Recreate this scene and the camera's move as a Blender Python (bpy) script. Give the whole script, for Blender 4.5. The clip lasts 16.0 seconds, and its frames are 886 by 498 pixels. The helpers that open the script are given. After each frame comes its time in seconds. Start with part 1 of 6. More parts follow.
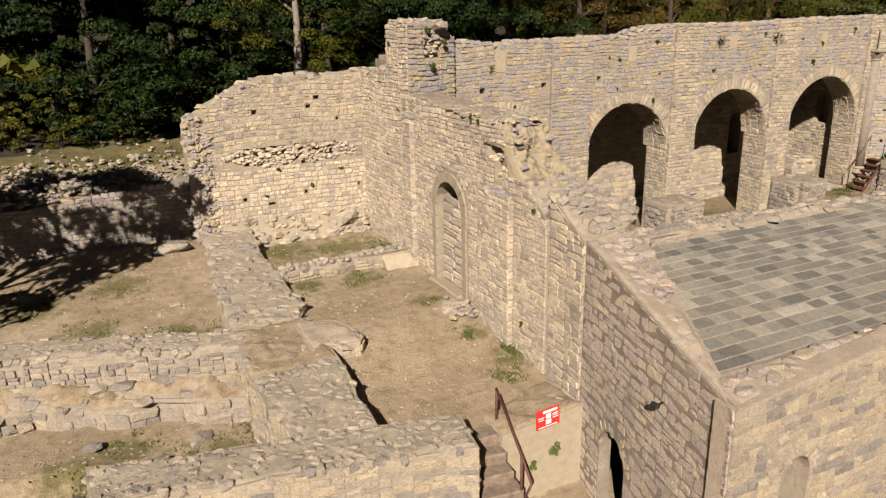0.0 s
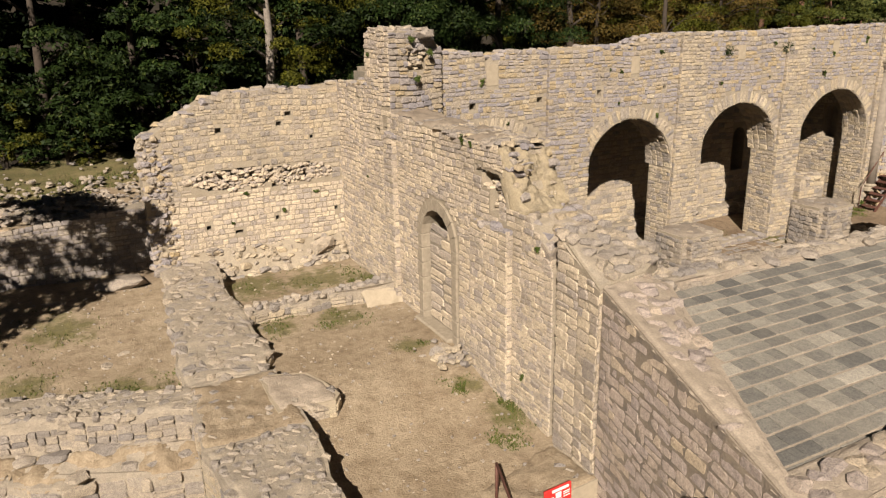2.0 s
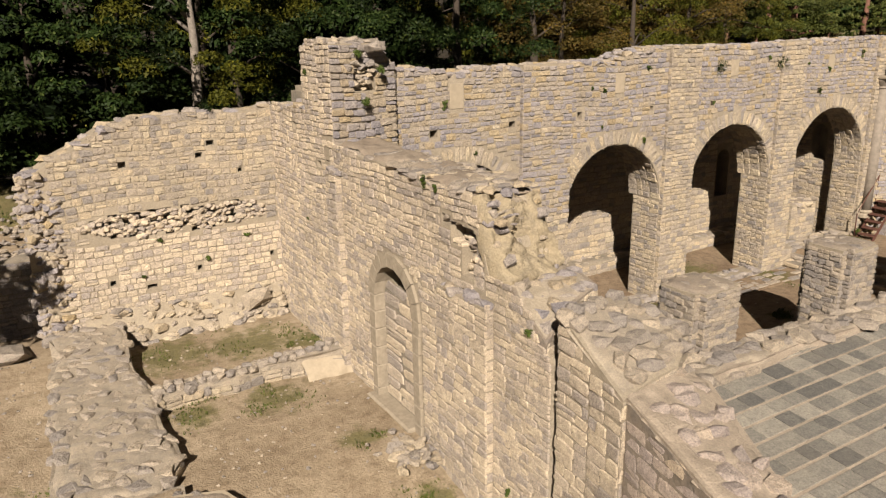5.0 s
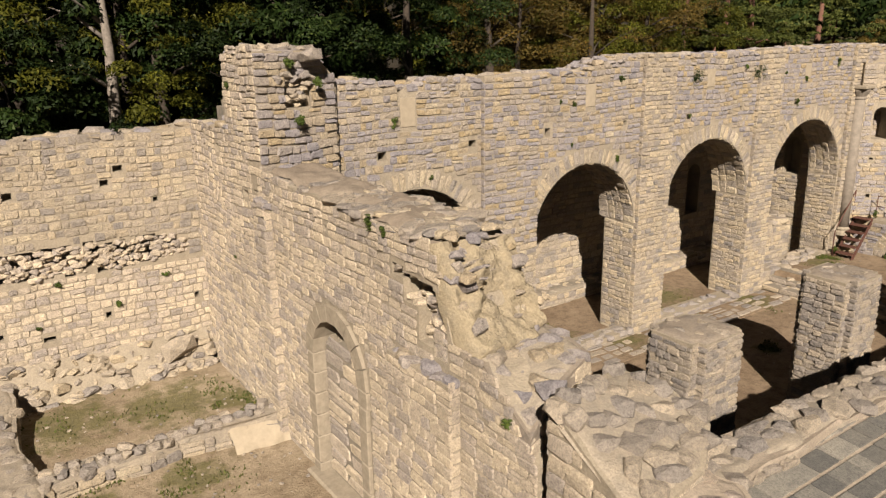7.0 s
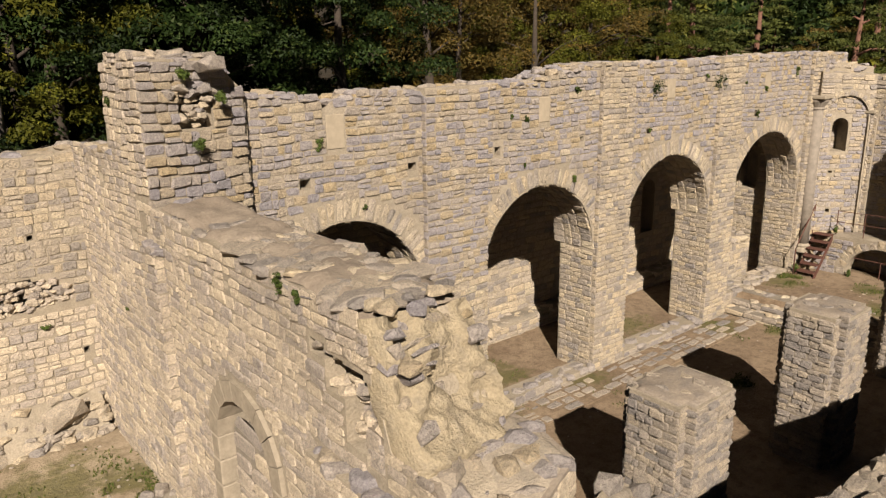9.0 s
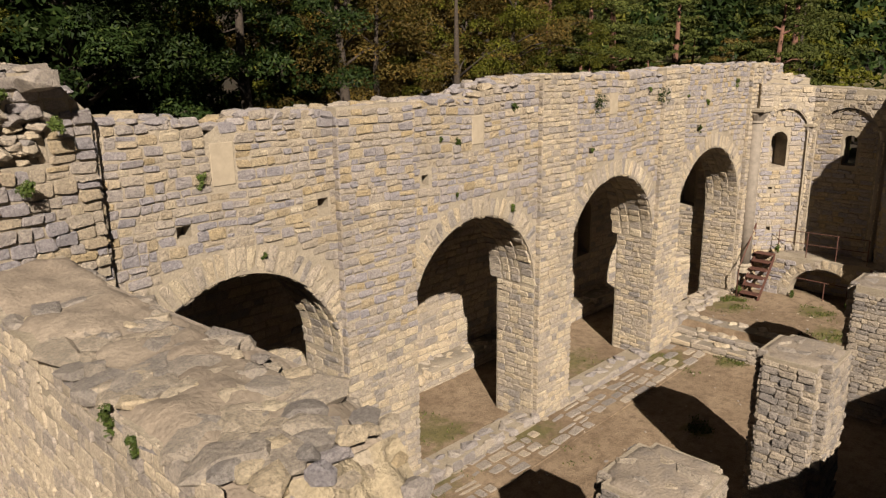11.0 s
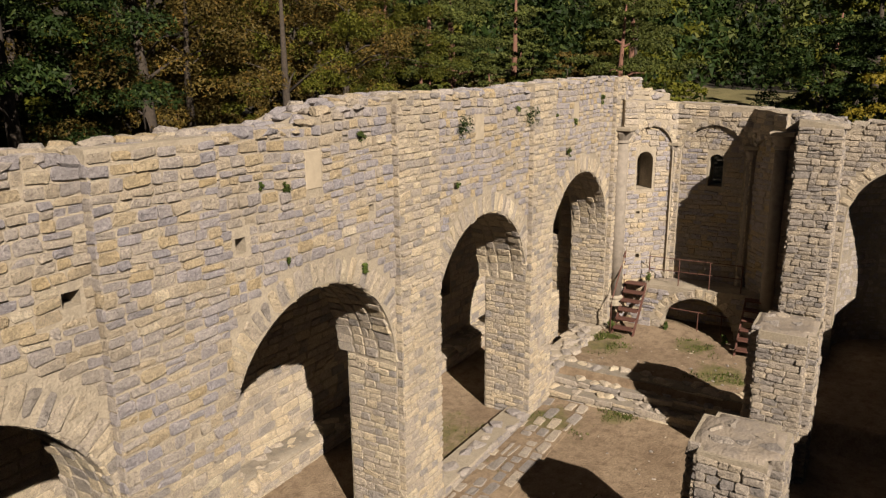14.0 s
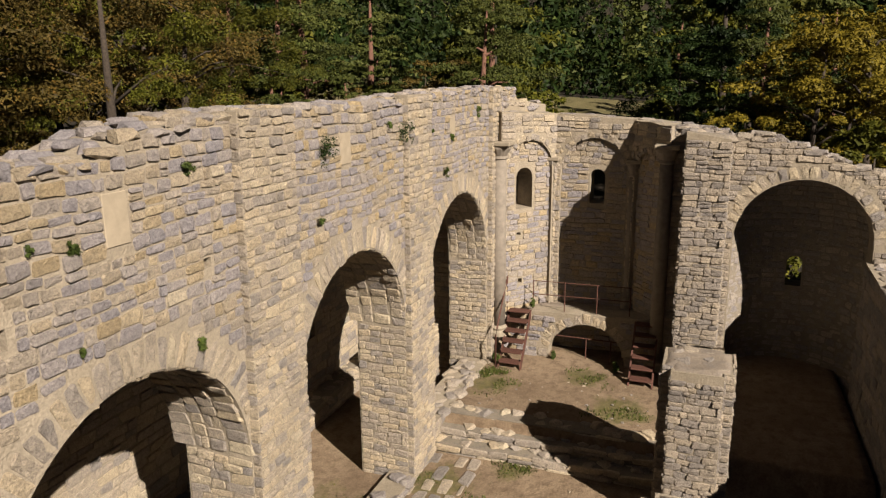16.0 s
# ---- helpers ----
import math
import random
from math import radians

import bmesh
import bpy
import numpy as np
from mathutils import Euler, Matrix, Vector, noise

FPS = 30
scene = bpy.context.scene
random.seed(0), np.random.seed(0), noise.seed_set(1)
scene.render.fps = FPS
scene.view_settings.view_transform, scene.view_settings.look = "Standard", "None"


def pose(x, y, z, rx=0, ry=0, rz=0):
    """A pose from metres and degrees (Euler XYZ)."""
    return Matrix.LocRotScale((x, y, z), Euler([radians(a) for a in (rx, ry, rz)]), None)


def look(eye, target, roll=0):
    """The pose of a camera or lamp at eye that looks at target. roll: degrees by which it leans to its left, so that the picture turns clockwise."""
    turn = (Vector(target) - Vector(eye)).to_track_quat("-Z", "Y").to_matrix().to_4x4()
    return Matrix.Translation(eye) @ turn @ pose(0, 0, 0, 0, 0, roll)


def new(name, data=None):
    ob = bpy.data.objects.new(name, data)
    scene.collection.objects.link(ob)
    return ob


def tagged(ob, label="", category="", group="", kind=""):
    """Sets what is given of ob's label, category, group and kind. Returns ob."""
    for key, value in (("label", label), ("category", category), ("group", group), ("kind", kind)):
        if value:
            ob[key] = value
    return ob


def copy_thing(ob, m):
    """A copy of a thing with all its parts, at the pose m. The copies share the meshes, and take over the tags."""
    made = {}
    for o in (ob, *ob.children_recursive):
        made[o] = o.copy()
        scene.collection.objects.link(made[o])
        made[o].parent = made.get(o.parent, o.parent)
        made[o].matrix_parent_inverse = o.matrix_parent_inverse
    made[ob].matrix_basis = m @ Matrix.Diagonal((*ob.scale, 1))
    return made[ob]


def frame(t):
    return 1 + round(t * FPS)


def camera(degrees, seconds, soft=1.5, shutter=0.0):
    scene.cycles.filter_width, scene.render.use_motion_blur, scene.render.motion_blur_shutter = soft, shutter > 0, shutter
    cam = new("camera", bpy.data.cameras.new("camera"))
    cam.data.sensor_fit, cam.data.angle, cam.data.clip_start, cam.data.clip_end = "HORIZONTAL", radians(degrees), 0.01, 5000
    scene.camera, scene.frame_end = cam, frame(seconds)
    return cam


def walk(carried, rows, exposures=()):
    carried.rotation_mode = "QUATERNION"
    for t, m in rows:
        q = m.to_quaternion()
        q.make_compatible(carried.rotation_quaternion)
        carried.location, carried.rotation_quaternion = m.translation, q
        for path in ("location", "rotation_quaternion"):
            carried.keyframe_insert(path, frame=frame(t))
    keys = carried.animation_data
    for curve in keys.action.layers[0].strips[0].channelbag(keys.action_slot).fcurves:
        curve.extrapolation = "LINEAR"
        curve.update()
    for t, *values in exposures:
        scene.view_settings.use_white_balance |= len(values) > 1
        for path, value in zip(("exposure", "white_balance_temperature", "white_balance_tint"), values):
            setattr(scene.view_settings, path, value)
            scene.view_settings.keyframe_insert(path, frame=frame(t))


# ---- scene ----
cam = camera(62.4, 16.0, soft=1.25)
METRES, EYE, TILT, LEAN, TURN = 15.0, 6.35, 0.0, 0.0, -25.8
ROWS = [
    (0.0, 0.0, 0.0, 0.0, -0.36, -18.2, 1.08),
    (0.5, -0.0015, 0.0311, -0.0007, -0.54, -18.02, 1.07),
    (1.0, -0.0029, 0.0619, -0.0015, -0.84, -17.86, 1.06),
    (1.5, -0.0038, 0.0946, -0.0026, -1.28, -17.7, 1.04),
    (2.0, -0.0042, 0.1244, -0.0039, -1.73, -17.53, 1.04),
    (2.5, -0.0038, 0.1558, -0.0045, -2.24, -17.37, 1.04),
    (3.0, -0.0031, 0.1862, -0.0056, -2.74, -17.21, 1.03),
    (3.5, -0.0033, 0.2184, -0.0069, -3.28, -17.04, 1.01),
    (4.0, -0.0027, 0.2485, -0.0069, -3.78, -16.89, 0.98),
    (6.5, 0.0084, 0.4074, -0.012, -8.24, -16.1, 0.96),
    (7.0, 0.0138, 0.4374, -0.0124, -9.07, -15.95, 0.95),
    (7.5, 0.019, 0.4679, -0.0133, -10.01, -15.8, 0.95),
    (8.0, 0.0252, 0.4956, -0.0135, -11.16, -15.65, 0.94),
    (8.5, 0.0316, 0.5249, -0.0146, -12.51, -15.5, 0.93),
    (9.0, 0.0373, 0.5535, -0.0149, -13.75, -15.36, 0.91),
    (11.5, 0.0794, 0.7046, -0.0135, -21.83, -14.64, 0.76),
    (12.0, 0.09, 0.7327, -0.0137, -23.72, -14.5, 0.72),
    (12.5, 0.1018, 0.7621, -0.0138, -25.9, -14.39, 0.67),
    (13.0, 0.1134, 0.7902, -0.0135, -28.15, -14.28, 0.64),
    (13.5, 0.128, 0.8196, -0.0133, -30.49, -14.16, 0.59),
    (14.0, 0.1423, 0.8468, -0.0131, -32.7, -14.04, 0.55),
    (14.5, 0.1578, 0.8762, -0.013, -35.12, -13.89, 0.52),
    (15.0, 0.1737, 0.903, -0.0133, -37.82, -13.75, 0.51),
    (15.5, 0.1924, 0.9311, -0.0139, -41.0, -13.58, 0.51),
    (16.0, 0.2112, 0.9571, -0.014, -43.88, -13.46, 0.41),
]
walk(cam, [(t, pose(0, 0, EYE, TILT, LEAN, TURN) @ pose(METRES * x, METRES * y, METRES * z, 90 + pitch, roll, yaw)) for t, x, y, z, yaw, pitch, roll in ROWS], [(0.0, 1.21), (16.0, 1.21)])

# ---- world and sun ----
SUN_WAY = Vector((0.69, 1.0, -0.83)).normalized()      # the way the light travels
SUN_UP = math.asin(-SUN_WAY.z)
SUN_ROUND = math.atan2(-SUN_WAY.x, -SUN_WAY.y) % (2 * math.pi)
world = bpy.data.worlds.new("sky")
scene.world = world
world.use_nodes = True
wn, wl = world.node_tree.nodes, world.node_tree.links
sky = wn.new("ShaderNodeTexSky")
sky.sky_type, sky.sun_disc = "NISHITA", False
sky.air_density, sky.dust_density, sky.altitude = 0.55, 0.2, 900
sky.sun_elevation, sky.sun_rotation = SUN_UP, SUN_ROUND
wl.new(sky.outputs[0], wn["Background"].inputs[0])
wn["Background"].inputs[1].default_value = 0.005
sun_data = bpy.data.lights.new("sun", "SUN")
sun_data.energy, sun_data.angle, sun_data.color = 5.25, radians(0.53), (1.0, 0.893, 0.775)
sun = new("sun", sun_data)
sun.matrix_world = look((0, 0, 40), Vector((0, 0, 40)) + SUN_WAY)

# ---- small tools ----
rng = random.Random(7)
nrng = np.random.default_rng(7)


def mesh_of(name, verts, faces, mat=None, smooth=False):
    me = bpy.data.meshes.new(name)
    me.from_pydata([tuple(map(float, v)) for v in verts], [], [tuple(map(int, f)) for f in faces])
    if mat:
        me.materials.append(mat)
    if smooth:
        me.shade_smooth()
    return me


def part(name, vf, mat, parent=None, label="", smooth=False):
    """One mesh object from (verts, faces), under parent."""
    ob = new(name, mesh_of(name, vf[0], vf[1], mat, smooth))
    if parent:
        ob.parent = parent
    if label:
        tagged(ob, label)
    return ob


def empty(name, m, label, category, group="", kind=""):
    ob = new(name)
    ob.empty_display_size = 0.2
    ob.matrix_basis = m
    return tagged(ob, label, category, group, kind)


def join(chunks):
    """Joins (verts, faces) pairs."""
    vs, fs, n = [], [], 0
    for v, f in chunks:
        vs.extend(v)
        fs.extend([tuple(i + n for i in q) for q in f])
        n += len(v)
    return vs, fs


def box(x0, y0, z0, x1, y1, z1, c=0.0):
    """A box, its edges cut by c."""
    if c <= 0:
        v = [(x, y, z) for z in (z0, z1) for y in (y0, y1) for x in (x0, x1)]
        return v, [(0, 2, 3, 1), (4, 5, 7, 6), (0, 1, 5, 4), (2, 6, 7, 3), (0, 4, 6, 2), (1, 3, 7, 5)]
    bm = bmesh.new()
    bmesh.ops.create_cube(bm, size=1)
    for w in bm.verts:
        w.co = Vector(((x0 + x1) / 2 + w.co.x * (x1 - x0), (y0 + y1) / 2 + w.co.y * (y1 - y0), (z0 + z1) / 2 + w.co.z * (z1 - z0)))
    bmesh.ops.bevel(bm, geom=bm.edges[:], offset=c, segments=1, affect="EDGES")
    out = [tuple(w.co) for w in bm.verts], [tuple(w.index for w in f.verts) for f in bm.faces]
    bm.free()
    return out


def moved(vf, m):
    return [tuple(m @ Vector(v)) for v in vf[0]], vf[1]


def tube(points, r, k=8):
    """A round bar along points; r is one radius or one for each point."""
    pts = [Vector(p) for p in points]
    rs = r if isinstance(r, (list, tuple)) else [r] * len(pts)
    vs, fs = [], []
    for i, p in enumerate(pts):
        d = (pts[min(i + 1, len(pts) - 1)] - pts[max(i - 1, 0)]).normalized()
        a = d.orthogonal().normalized() if abs(d.z) > 0.95 else d.cross(Vector((0, 0, 1))).normalized()
        b = d.cross(a)
        for j in range(k):
            t = 2 * math.pi * j / k
            vs.append(tuple(p + rs[i] * (a * math.cos(t) + b * math.sin(t))))
    for i in range(len(pts) - 1):
        for j in range(k):
            fs.append((i * k + j, i * k + (j + 1) % k, (i + 1) * k + (j + 1) % k, (i + 1) * k + j))
    fs += [tuple(range(k - 1, -1, -1)), tuple(range((len(pts) - 1) * k, len(pts) * k))]
    return vs, fs


def turned(profile, k=20, a0=0.0, a1=2 * math.pi):
    """A solid of revolution round z from (radius, height) pairs."""
    vs, fs, m = [], [], len(profile)
    for r, z in profile:
        for j in range(k):
            a = a0 + (a1 - a0) * j / k
            vs.append((r * math.cos(a), r * math.sin(a), z))
    for i in range(m - 1):
        for j in range(k):
            fs.append((i * k + j, i * k + (j + 1) % k, (i + 1) * k + (j + 1) % k, (i + 1) * k + j))
    fs += [tuple(range(k - 1, -1, -1)), tuple(range((m - 1) * k, m * k))]
    return vs, fs


# ---- materials ----
TONE = 0.70                                                     # dry weathered limestone and earth, all of them alike


def toned(c):
    return tuple(TONE * x for x in c)


def material(name, rough=0.9):
    m = bpy.data.materials.new(name)
    m.use_nodes = True
    nt = m.node_tree
    b = nt.nodes["Principled BSDF"]
    b.inputs["Roughness"].default_value = rough
    b.inputs["Specular IOR Level"].default_value = 0.25
    return m, nt.nodes, nt.links, b


def ramp(n, stops, interp="LINEAR"):
    r = n.new("ShaderNodeValToRGB")
    r.color_ramp.interpolation = interp
    e = r.color_ramp.elements
    while len(e) < len(stops):
        e.new(0.5)
    for k, (p, c) in enumerate(stops):
        e[k].position, e[k].color = p, (*c, 1)
    return r


def noise_at(n, l, scale, detail=5, rough=0.6, vec=None):
    t = n.new("ShaderNodeTexNoise")
    t.inputs["Scale"].default_value, t.inputs["Detail"].default_value, t.inputs["Roughness"].default_value = scale, detail, rough
    if vec:
        l.new(vec, t.inputs["Vector"])
    return t


def place(n, l):
    """World position, the same for joined and single pieces."""
    return n.new("ShaderNodeNewGeometry").outputs["Position"]


def mix(n, l, a, b, f, mode="MIX"):
    m = n.new("ShaderNodeMix")
    m.data_type, m.blend_type = "RGBA", mode
    for sock, val in ((m.inputs[0], f), (m.inputs[6], a), (m.inputs[7], b)):
        if isinstance(val, (int, float)):
            sock.default_value = val
        elif isinstance(val, tuple):
            sock.default_value = (*val, 1)
        else:
            l.new(val, sock)
    return m.outputs[2]


def bumped(n, l, b, height, strength, dist):
    bp = n.new("ShaderNodeBump")
    bp.inputs["Strength"].default_value, bp.inputs["Distance"].default_value = strength, dist
    l.new(height, bp.inputs["Height"])
    l.new(bp.outputs[0], b.inputs["Normal"])


def masonry(name, stops, single, stain=(0.20, 0.17, 0.14), stain_amount=0.35, bump=0.012):
    """Rubble stone: a colour a piece, grain, lichen stains and a rough face."""
    m, n, l, b = material(name, 0.92)
    pos = place(n, l)
    if single:
        rnd = n.new("ShaderNodeObjectInfo").outputs["Random"]
    else:
        rnd = n.new("ShaderNodeNewGeometry").outputs["Random Per Island"]
    base = ramp(n, [(p, toned(c)) for p, c in stops])
    l.new(rnd, base.inputs[0])
    big = noise_at(n, l, 0.9, 4, 0.6, pos)
    grain = noise_at(n, l, 14, 6, 0.7, pos)
    gr = ramp(n, [(0.3, (0.66, 0.66, 0.68)), (0.7, (1.28, 1.26, 1.2))])
    l.new(grain.outputs[0], gr.inputs[0])
    c = mix(n, l, base.outputs[0], gr.outputs[0], 0.75, "MULTIPLY")
    speck = noise_at(n, l, 52, 5, 0.75, pos)
    sr = ramp(n, [(0.34, (0.55, 0.54, 0.54)), (0.5, (1.0, 1.0, 1.0)), (0.68, (1.38, 1.36, 1.30))])
    l.new(speck.outputs[0], sr.inputs[0])
    c = mix(n, l, c, sr.outputs[0], 0.8, "MULTIPLY")
    st = ramp(n, [(0.5, (0, 0, 0)), (0.68, (1, 1, 1))])
    l.new(big.outputs[0], st.inputs[0])
    f = n.new("ShaderNodeMath")
    f.operation = "MULTIPLY"
    f.inputs[1].default_value = stain_amount
    l.new(st.outputs[0], f.inputs[0])
    c = mix(n, l, c, toned(stain), f.outputs[0])
    l.new(c, b.inputs["Base Color"])
    fine = noise_at(n, l, 28, 8, 0.75, pos)
    bumped(n, l, b, fine.outputs[0], 1.0, bump * 3.2)
    return m


def earth(name, a, b_, c_, s1, s2, bump=0.02, rough=0.95):
    m, n, l, b = material(name, rough)
    pos = place(n, l)
    n1, n2, n3 = noise_at(n, l, s1, 6, 0.65, pos), noise_at(n, l, s2, 6, 0.7, pos), noise_at(n, l, s2 * 6, 4, 0.6, pos)
    r1 = ramp(n, [(0.35, toned(a)), (0.65, toned(b_))])
    l.new(n1.outputs[0], r1.inputs[0])
    r2 = ramp(n, [(0.46, (0, 0, 0)), (0.66, (1, 1, 1))])
    l.new(n2.outputs[0], r2.inputs[0])
    f = n.new("ShaderNodeMath")
    f.operation = "MULTIPLY"
    f.inputs[1].default_value = 0.7
    l.new(r2.outputs[0], f.inputs[0])
    c = mix(n, l, r1.outputs[0], toned(c_), f.outputs[0])
    r3 = ramp(n, [(0.3, (0.6, 0.6, 0.6)), (0.7, (1.32, 1.32, 1.32))])
    l.new(n3.outputs[0], r3.inputs[0])
    c = mix(n, l, c, r3.outputs[0], 0.5, "MULTIPLY")
    l.new(c, b.inputs["Base Color"])
    ad = n.new("ShaderNodeMath")
    l.new(n2.outputs[0], ad.inputs[0])
    l.new(n3.outputs[0], ad.inputs[1])
    bumped(n, l, b, ad.outputs[0], 0.7, bump)
    return m


def plain(name, colour, rough=0.6, metal=0.0, scale=30, vary=0.25, bump=0.0):
    m, n, l, b = material(name, rough)
    b.inputs["Metallic"].default_value = metal
    t = noise_at(n, l, scale, 5, 0.65, place(n, l))
    colour = toned(colour)
    r = ramp(n, [(0.3, tuple(x * (1 - vary) for x in colour)), (0.7, tuple(min(1, x * (1 + vary)) for x in colour))])
    l.new(t.outputs[0], r.inputs[0])
    l.new(r.outputs[0], b.inputs["Base Color"])
    if bump:
        bumped(n, l, b, t.outputs[0], 0.6, bump)
    return m


STONE = [(0.0, (0.278, 0.257, 0.268)), (0.22, (0.323, 0.291, 0.292)), (0.45, (0.351, 0.309, 0.281)), (0.65, (0.389, 0.330, 0.263)), (0.84, (0.414, 0.335, 0.232)), (0.93, (0.402, 0.308, 0.178)), (1.0, (0.481, 0.410, 0.308))]
PALE = [(0.0, (0.266, 0.239, 0.221)), (0.18, (0.349, 0.301, 0.251)), (0.4, (0.415, 0.351, 0.278)), (0.65, (0.462, 0.387, 0.286)), (0.85, (0.489, 0.397, 0.275)), (1.0, (0.511, 0.436, 0.319))]
GREY = [(0.0, (0.246, 0.222, 0.214)), (0.35, (0.300, 0.266, 0.249)), (0.7, (0.349, 0.306, 0.268)), (1.0, (0.394, 0.337, 0.270))]
mats = {}
RUBBLE = [(0.0, (0.251, 0.224, 0.205)), (0.3, (0.321, 0.279, 0.240)), (0.6, (0.379, 0.322, 0.260)), (1.0, (0.441, 0.367, 0.277))]
BEDDED = [(0.0, (0.373, 0.314, 0.286)), (0.4, (0.432, 0.359, 0.312)), (0.8, (0.488, 0.400, 0.328)), (1.0, (0.511, 0.416, 0.304))]
# BEDDED brightened by a quarter, sunlight added in colour for the west wall
BEDDED_LIT = [(0.0, (0.465, 0.391, 0.356)), (0.4, (0.538, 0.447, 0.389)), (0.8, (0.607, 0.497, 0.408)), (1.0, (0.636, 0.517, 0.379))]
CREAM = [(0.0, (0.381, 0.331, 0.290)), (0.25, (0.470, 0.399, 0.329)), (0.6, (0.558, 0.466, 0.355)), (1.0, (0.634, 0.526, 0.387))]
for key, stops in (("cream", CREAM), ("stone", STONE), ("pale", PALE), ("grey", GREY), ("rubble", RUBBLE), ("bedded", BEDDED), ("bedded_lit", BEDDED_LIT)):
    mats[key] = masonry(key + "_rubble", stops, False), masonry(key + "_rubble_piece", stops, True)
mortar = earth("lime_mortar", (0.300, 0.249, 0.180), (0.368, 0.309, 0.230), (0.245, 0.206, 0.157), 1.5, 7, 0.02)
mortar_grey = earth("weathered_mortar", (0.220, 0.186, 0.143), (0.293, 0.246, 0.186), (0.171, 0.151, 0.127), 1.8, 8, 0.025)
wall_top = earth("weathered_capping", (0.224, 0.183, 0.143), (0.319, 0.261, 0.199), (0.179, 0.155, 0.137), 1.6, 6, 0.025)
bed_mortar = earth("pink_lime_mortar", (0.340, 0.276, 0.209), (0.419, 0.345, 0.266), (0.286, 0.233, 0.178), 1.8, 8, 0.025)
top_mortar = earth("pale_rubble_mortar", (0.292, 0.245, 0.189), (0.395, 0.330, 0.247), (0.229, 0.197, 0.158), 2.2, 9, 0.022)
mass_earth = earth("trodden_wall_earth", (0.225, 0.178, 0.133), (0.310, 0.252, 0.190), (0.180, 0.145, 0.112), 1.4, 6, 0.02)
torn = earth("torn_core_mortar", (0.300, 0.243, 0.158), (0.405, 0.332, 0.220), (0.240, 0.200, 0.147), 2.2, 7, 0.05)
plaster = plain("lime_plaster", (0.345, 0.285, 0.204), 0.9, 0, 9, 0.12, 0.006)
dressed = plain("dressed_stone", (0.285, 0.238, 0.176), 0.85, 0, 12, 0.2, 0.006)
shaft_stone = plain("column_stone", (0.225, 0.190, 0.152), 0.85, 0, 9, 0.2, 0.005)


def soil(name, a, b_, c_, patches):
    """Trodden earth with moss and short grass round the given places (x, y, radius)."""
    m = earth(name, a, b_, c_, 0.9, 5, 0.035)
    n, l = m.node_tree.nodes, m.node_tree.links
    bs = n["Principled BSDF"]
    old = bs.inputs["Base Color"].links[0].from_socket
    pos = place(n, l)
    flat = n.new("ShaderNodeVectorMath")
    flat.operation = "MULTIPLY"
    flat.inputs[1].default_value = (1, 1, 0)
    l.new(pos, flat.inputs[0])
    best = None
    for x, y, r in patches:
        d = n.new("ShaderNodeVectorMath")
        d.operation = "DISTANCE"
        d.inputs[1].default_value = (x, y, 0)
        l.new(flat.outputs[0], d.inputs[0])
        mr = n.new("ShaderNodeMapRange")
        mr.inputs["From Min"].default_value, mr.inputs["From Max"].default_value = 0, r
        mr.inputs["To Min"].default_value, mr.inputs["To Max"].default_value = 0.42, 0.0
        l.new(d.outputs["Value"], mr.inputs[0])
        if best is None:
            best = mr.outputs[0]
        else:
            mx = n.new("ShaderNodeMath")
            mx.operation = "MAXIMUM"
            l.new(best, mx.inputs[0])
            l.new(mr.outputs[0], mx.inputs[1])
            best = mx.outputs[0]
    nz = noise_at(n, l, 3.2, 7, 0.72, pos)
    ad = n.new("ShaderNodeMath")
    l.new(best, ad.inputs[0])
    l.new(nz.outputs[0], ad.inputs[1])
    r = ramp(n, [(0.62, (0, 0, 0)), (0.80, (0.75, 0.75, 0.75))])
    l.new(ad.outputs[0], r.inputs[0])
    gr = noise_at(n, l, 9, 5, 0.7, pos)
    g = ramp(n, [(0.35, (0.045, 0.046, 0.012)), (0.65, (0.095, 0.085, 0.024))])
    l.new(gr.outputs[0], g.inputs[0])
    l.new(mix(n, l, old, g.outputs[0], r.outputs[0]), bs.inputs["Base Color"])
    return m


MOSS = [(4.0, 17.2, 1.3), (5.4, 17.0, 1.3), (6.3, 16.6, 0.7), (6.3, 10.4, 0.6), (6.2, 11.4, 0.4), (5.2, 14.8, 0.8), (3.9, 14.9, 0.7), (0.9, 13.5, 0.9), (-0.6, 14.2, 0.9), (1.6, 9.9, 0.8), (1.3, 10.9, 0.7), (-0.2, 11.6, 0.7), (0.2, 16.3, 1.0), (1.3, 13.3, 0.6), (0.6, 10.6, 1.0), (-1.0, 11.2, 1.0), (-1.5, 15.8, 1.0), (5.8, 12.9, 0.5), (2.4, 9.9, 0.5)]
NAVE_MOSS = [(14.3, 15.4, 0.7), (18.6, 15.2, 0.8), (13.2, 16.6, 0.9), (17.0, 16.9, 1.4), (21.5, 15.2, 0.7), (21.2, 12.8, 0.9), (16.2, 13.4, 0.4), (22.4, 13.6, 0.6), (12.2, 15.6, 0.6), (19.3, 14.2, 0.5)]
dirt = soil("dry_dirt", (0.265, 0.200, 0.130), (0.375, 0.297, 0.203), (0.165, 0.117, 0.070), MOSS)
nave_dirt = soil("nave_earth", (0.190, 0.133, 0.083), (0.285, 0.208, 0.135), (0.105, 0.068, 0.040), NAVE_MOSS)
rust = plain("rusty_steel", (0.12, 0.055, 0.04), 0.7, 0.3, 40, 0.4)
black = plain("black_plastic", (0.02, 0.02, 0.022), 0.4, 0, 30, 0.1)
red = plain("red_enamel", (0.55, 0.035, 0.03), 0.45, 0, 20, 0.1)
white = plain("white_print", (0.8, 0.78, 0.74), 0.5, 0, 20, 0.05)
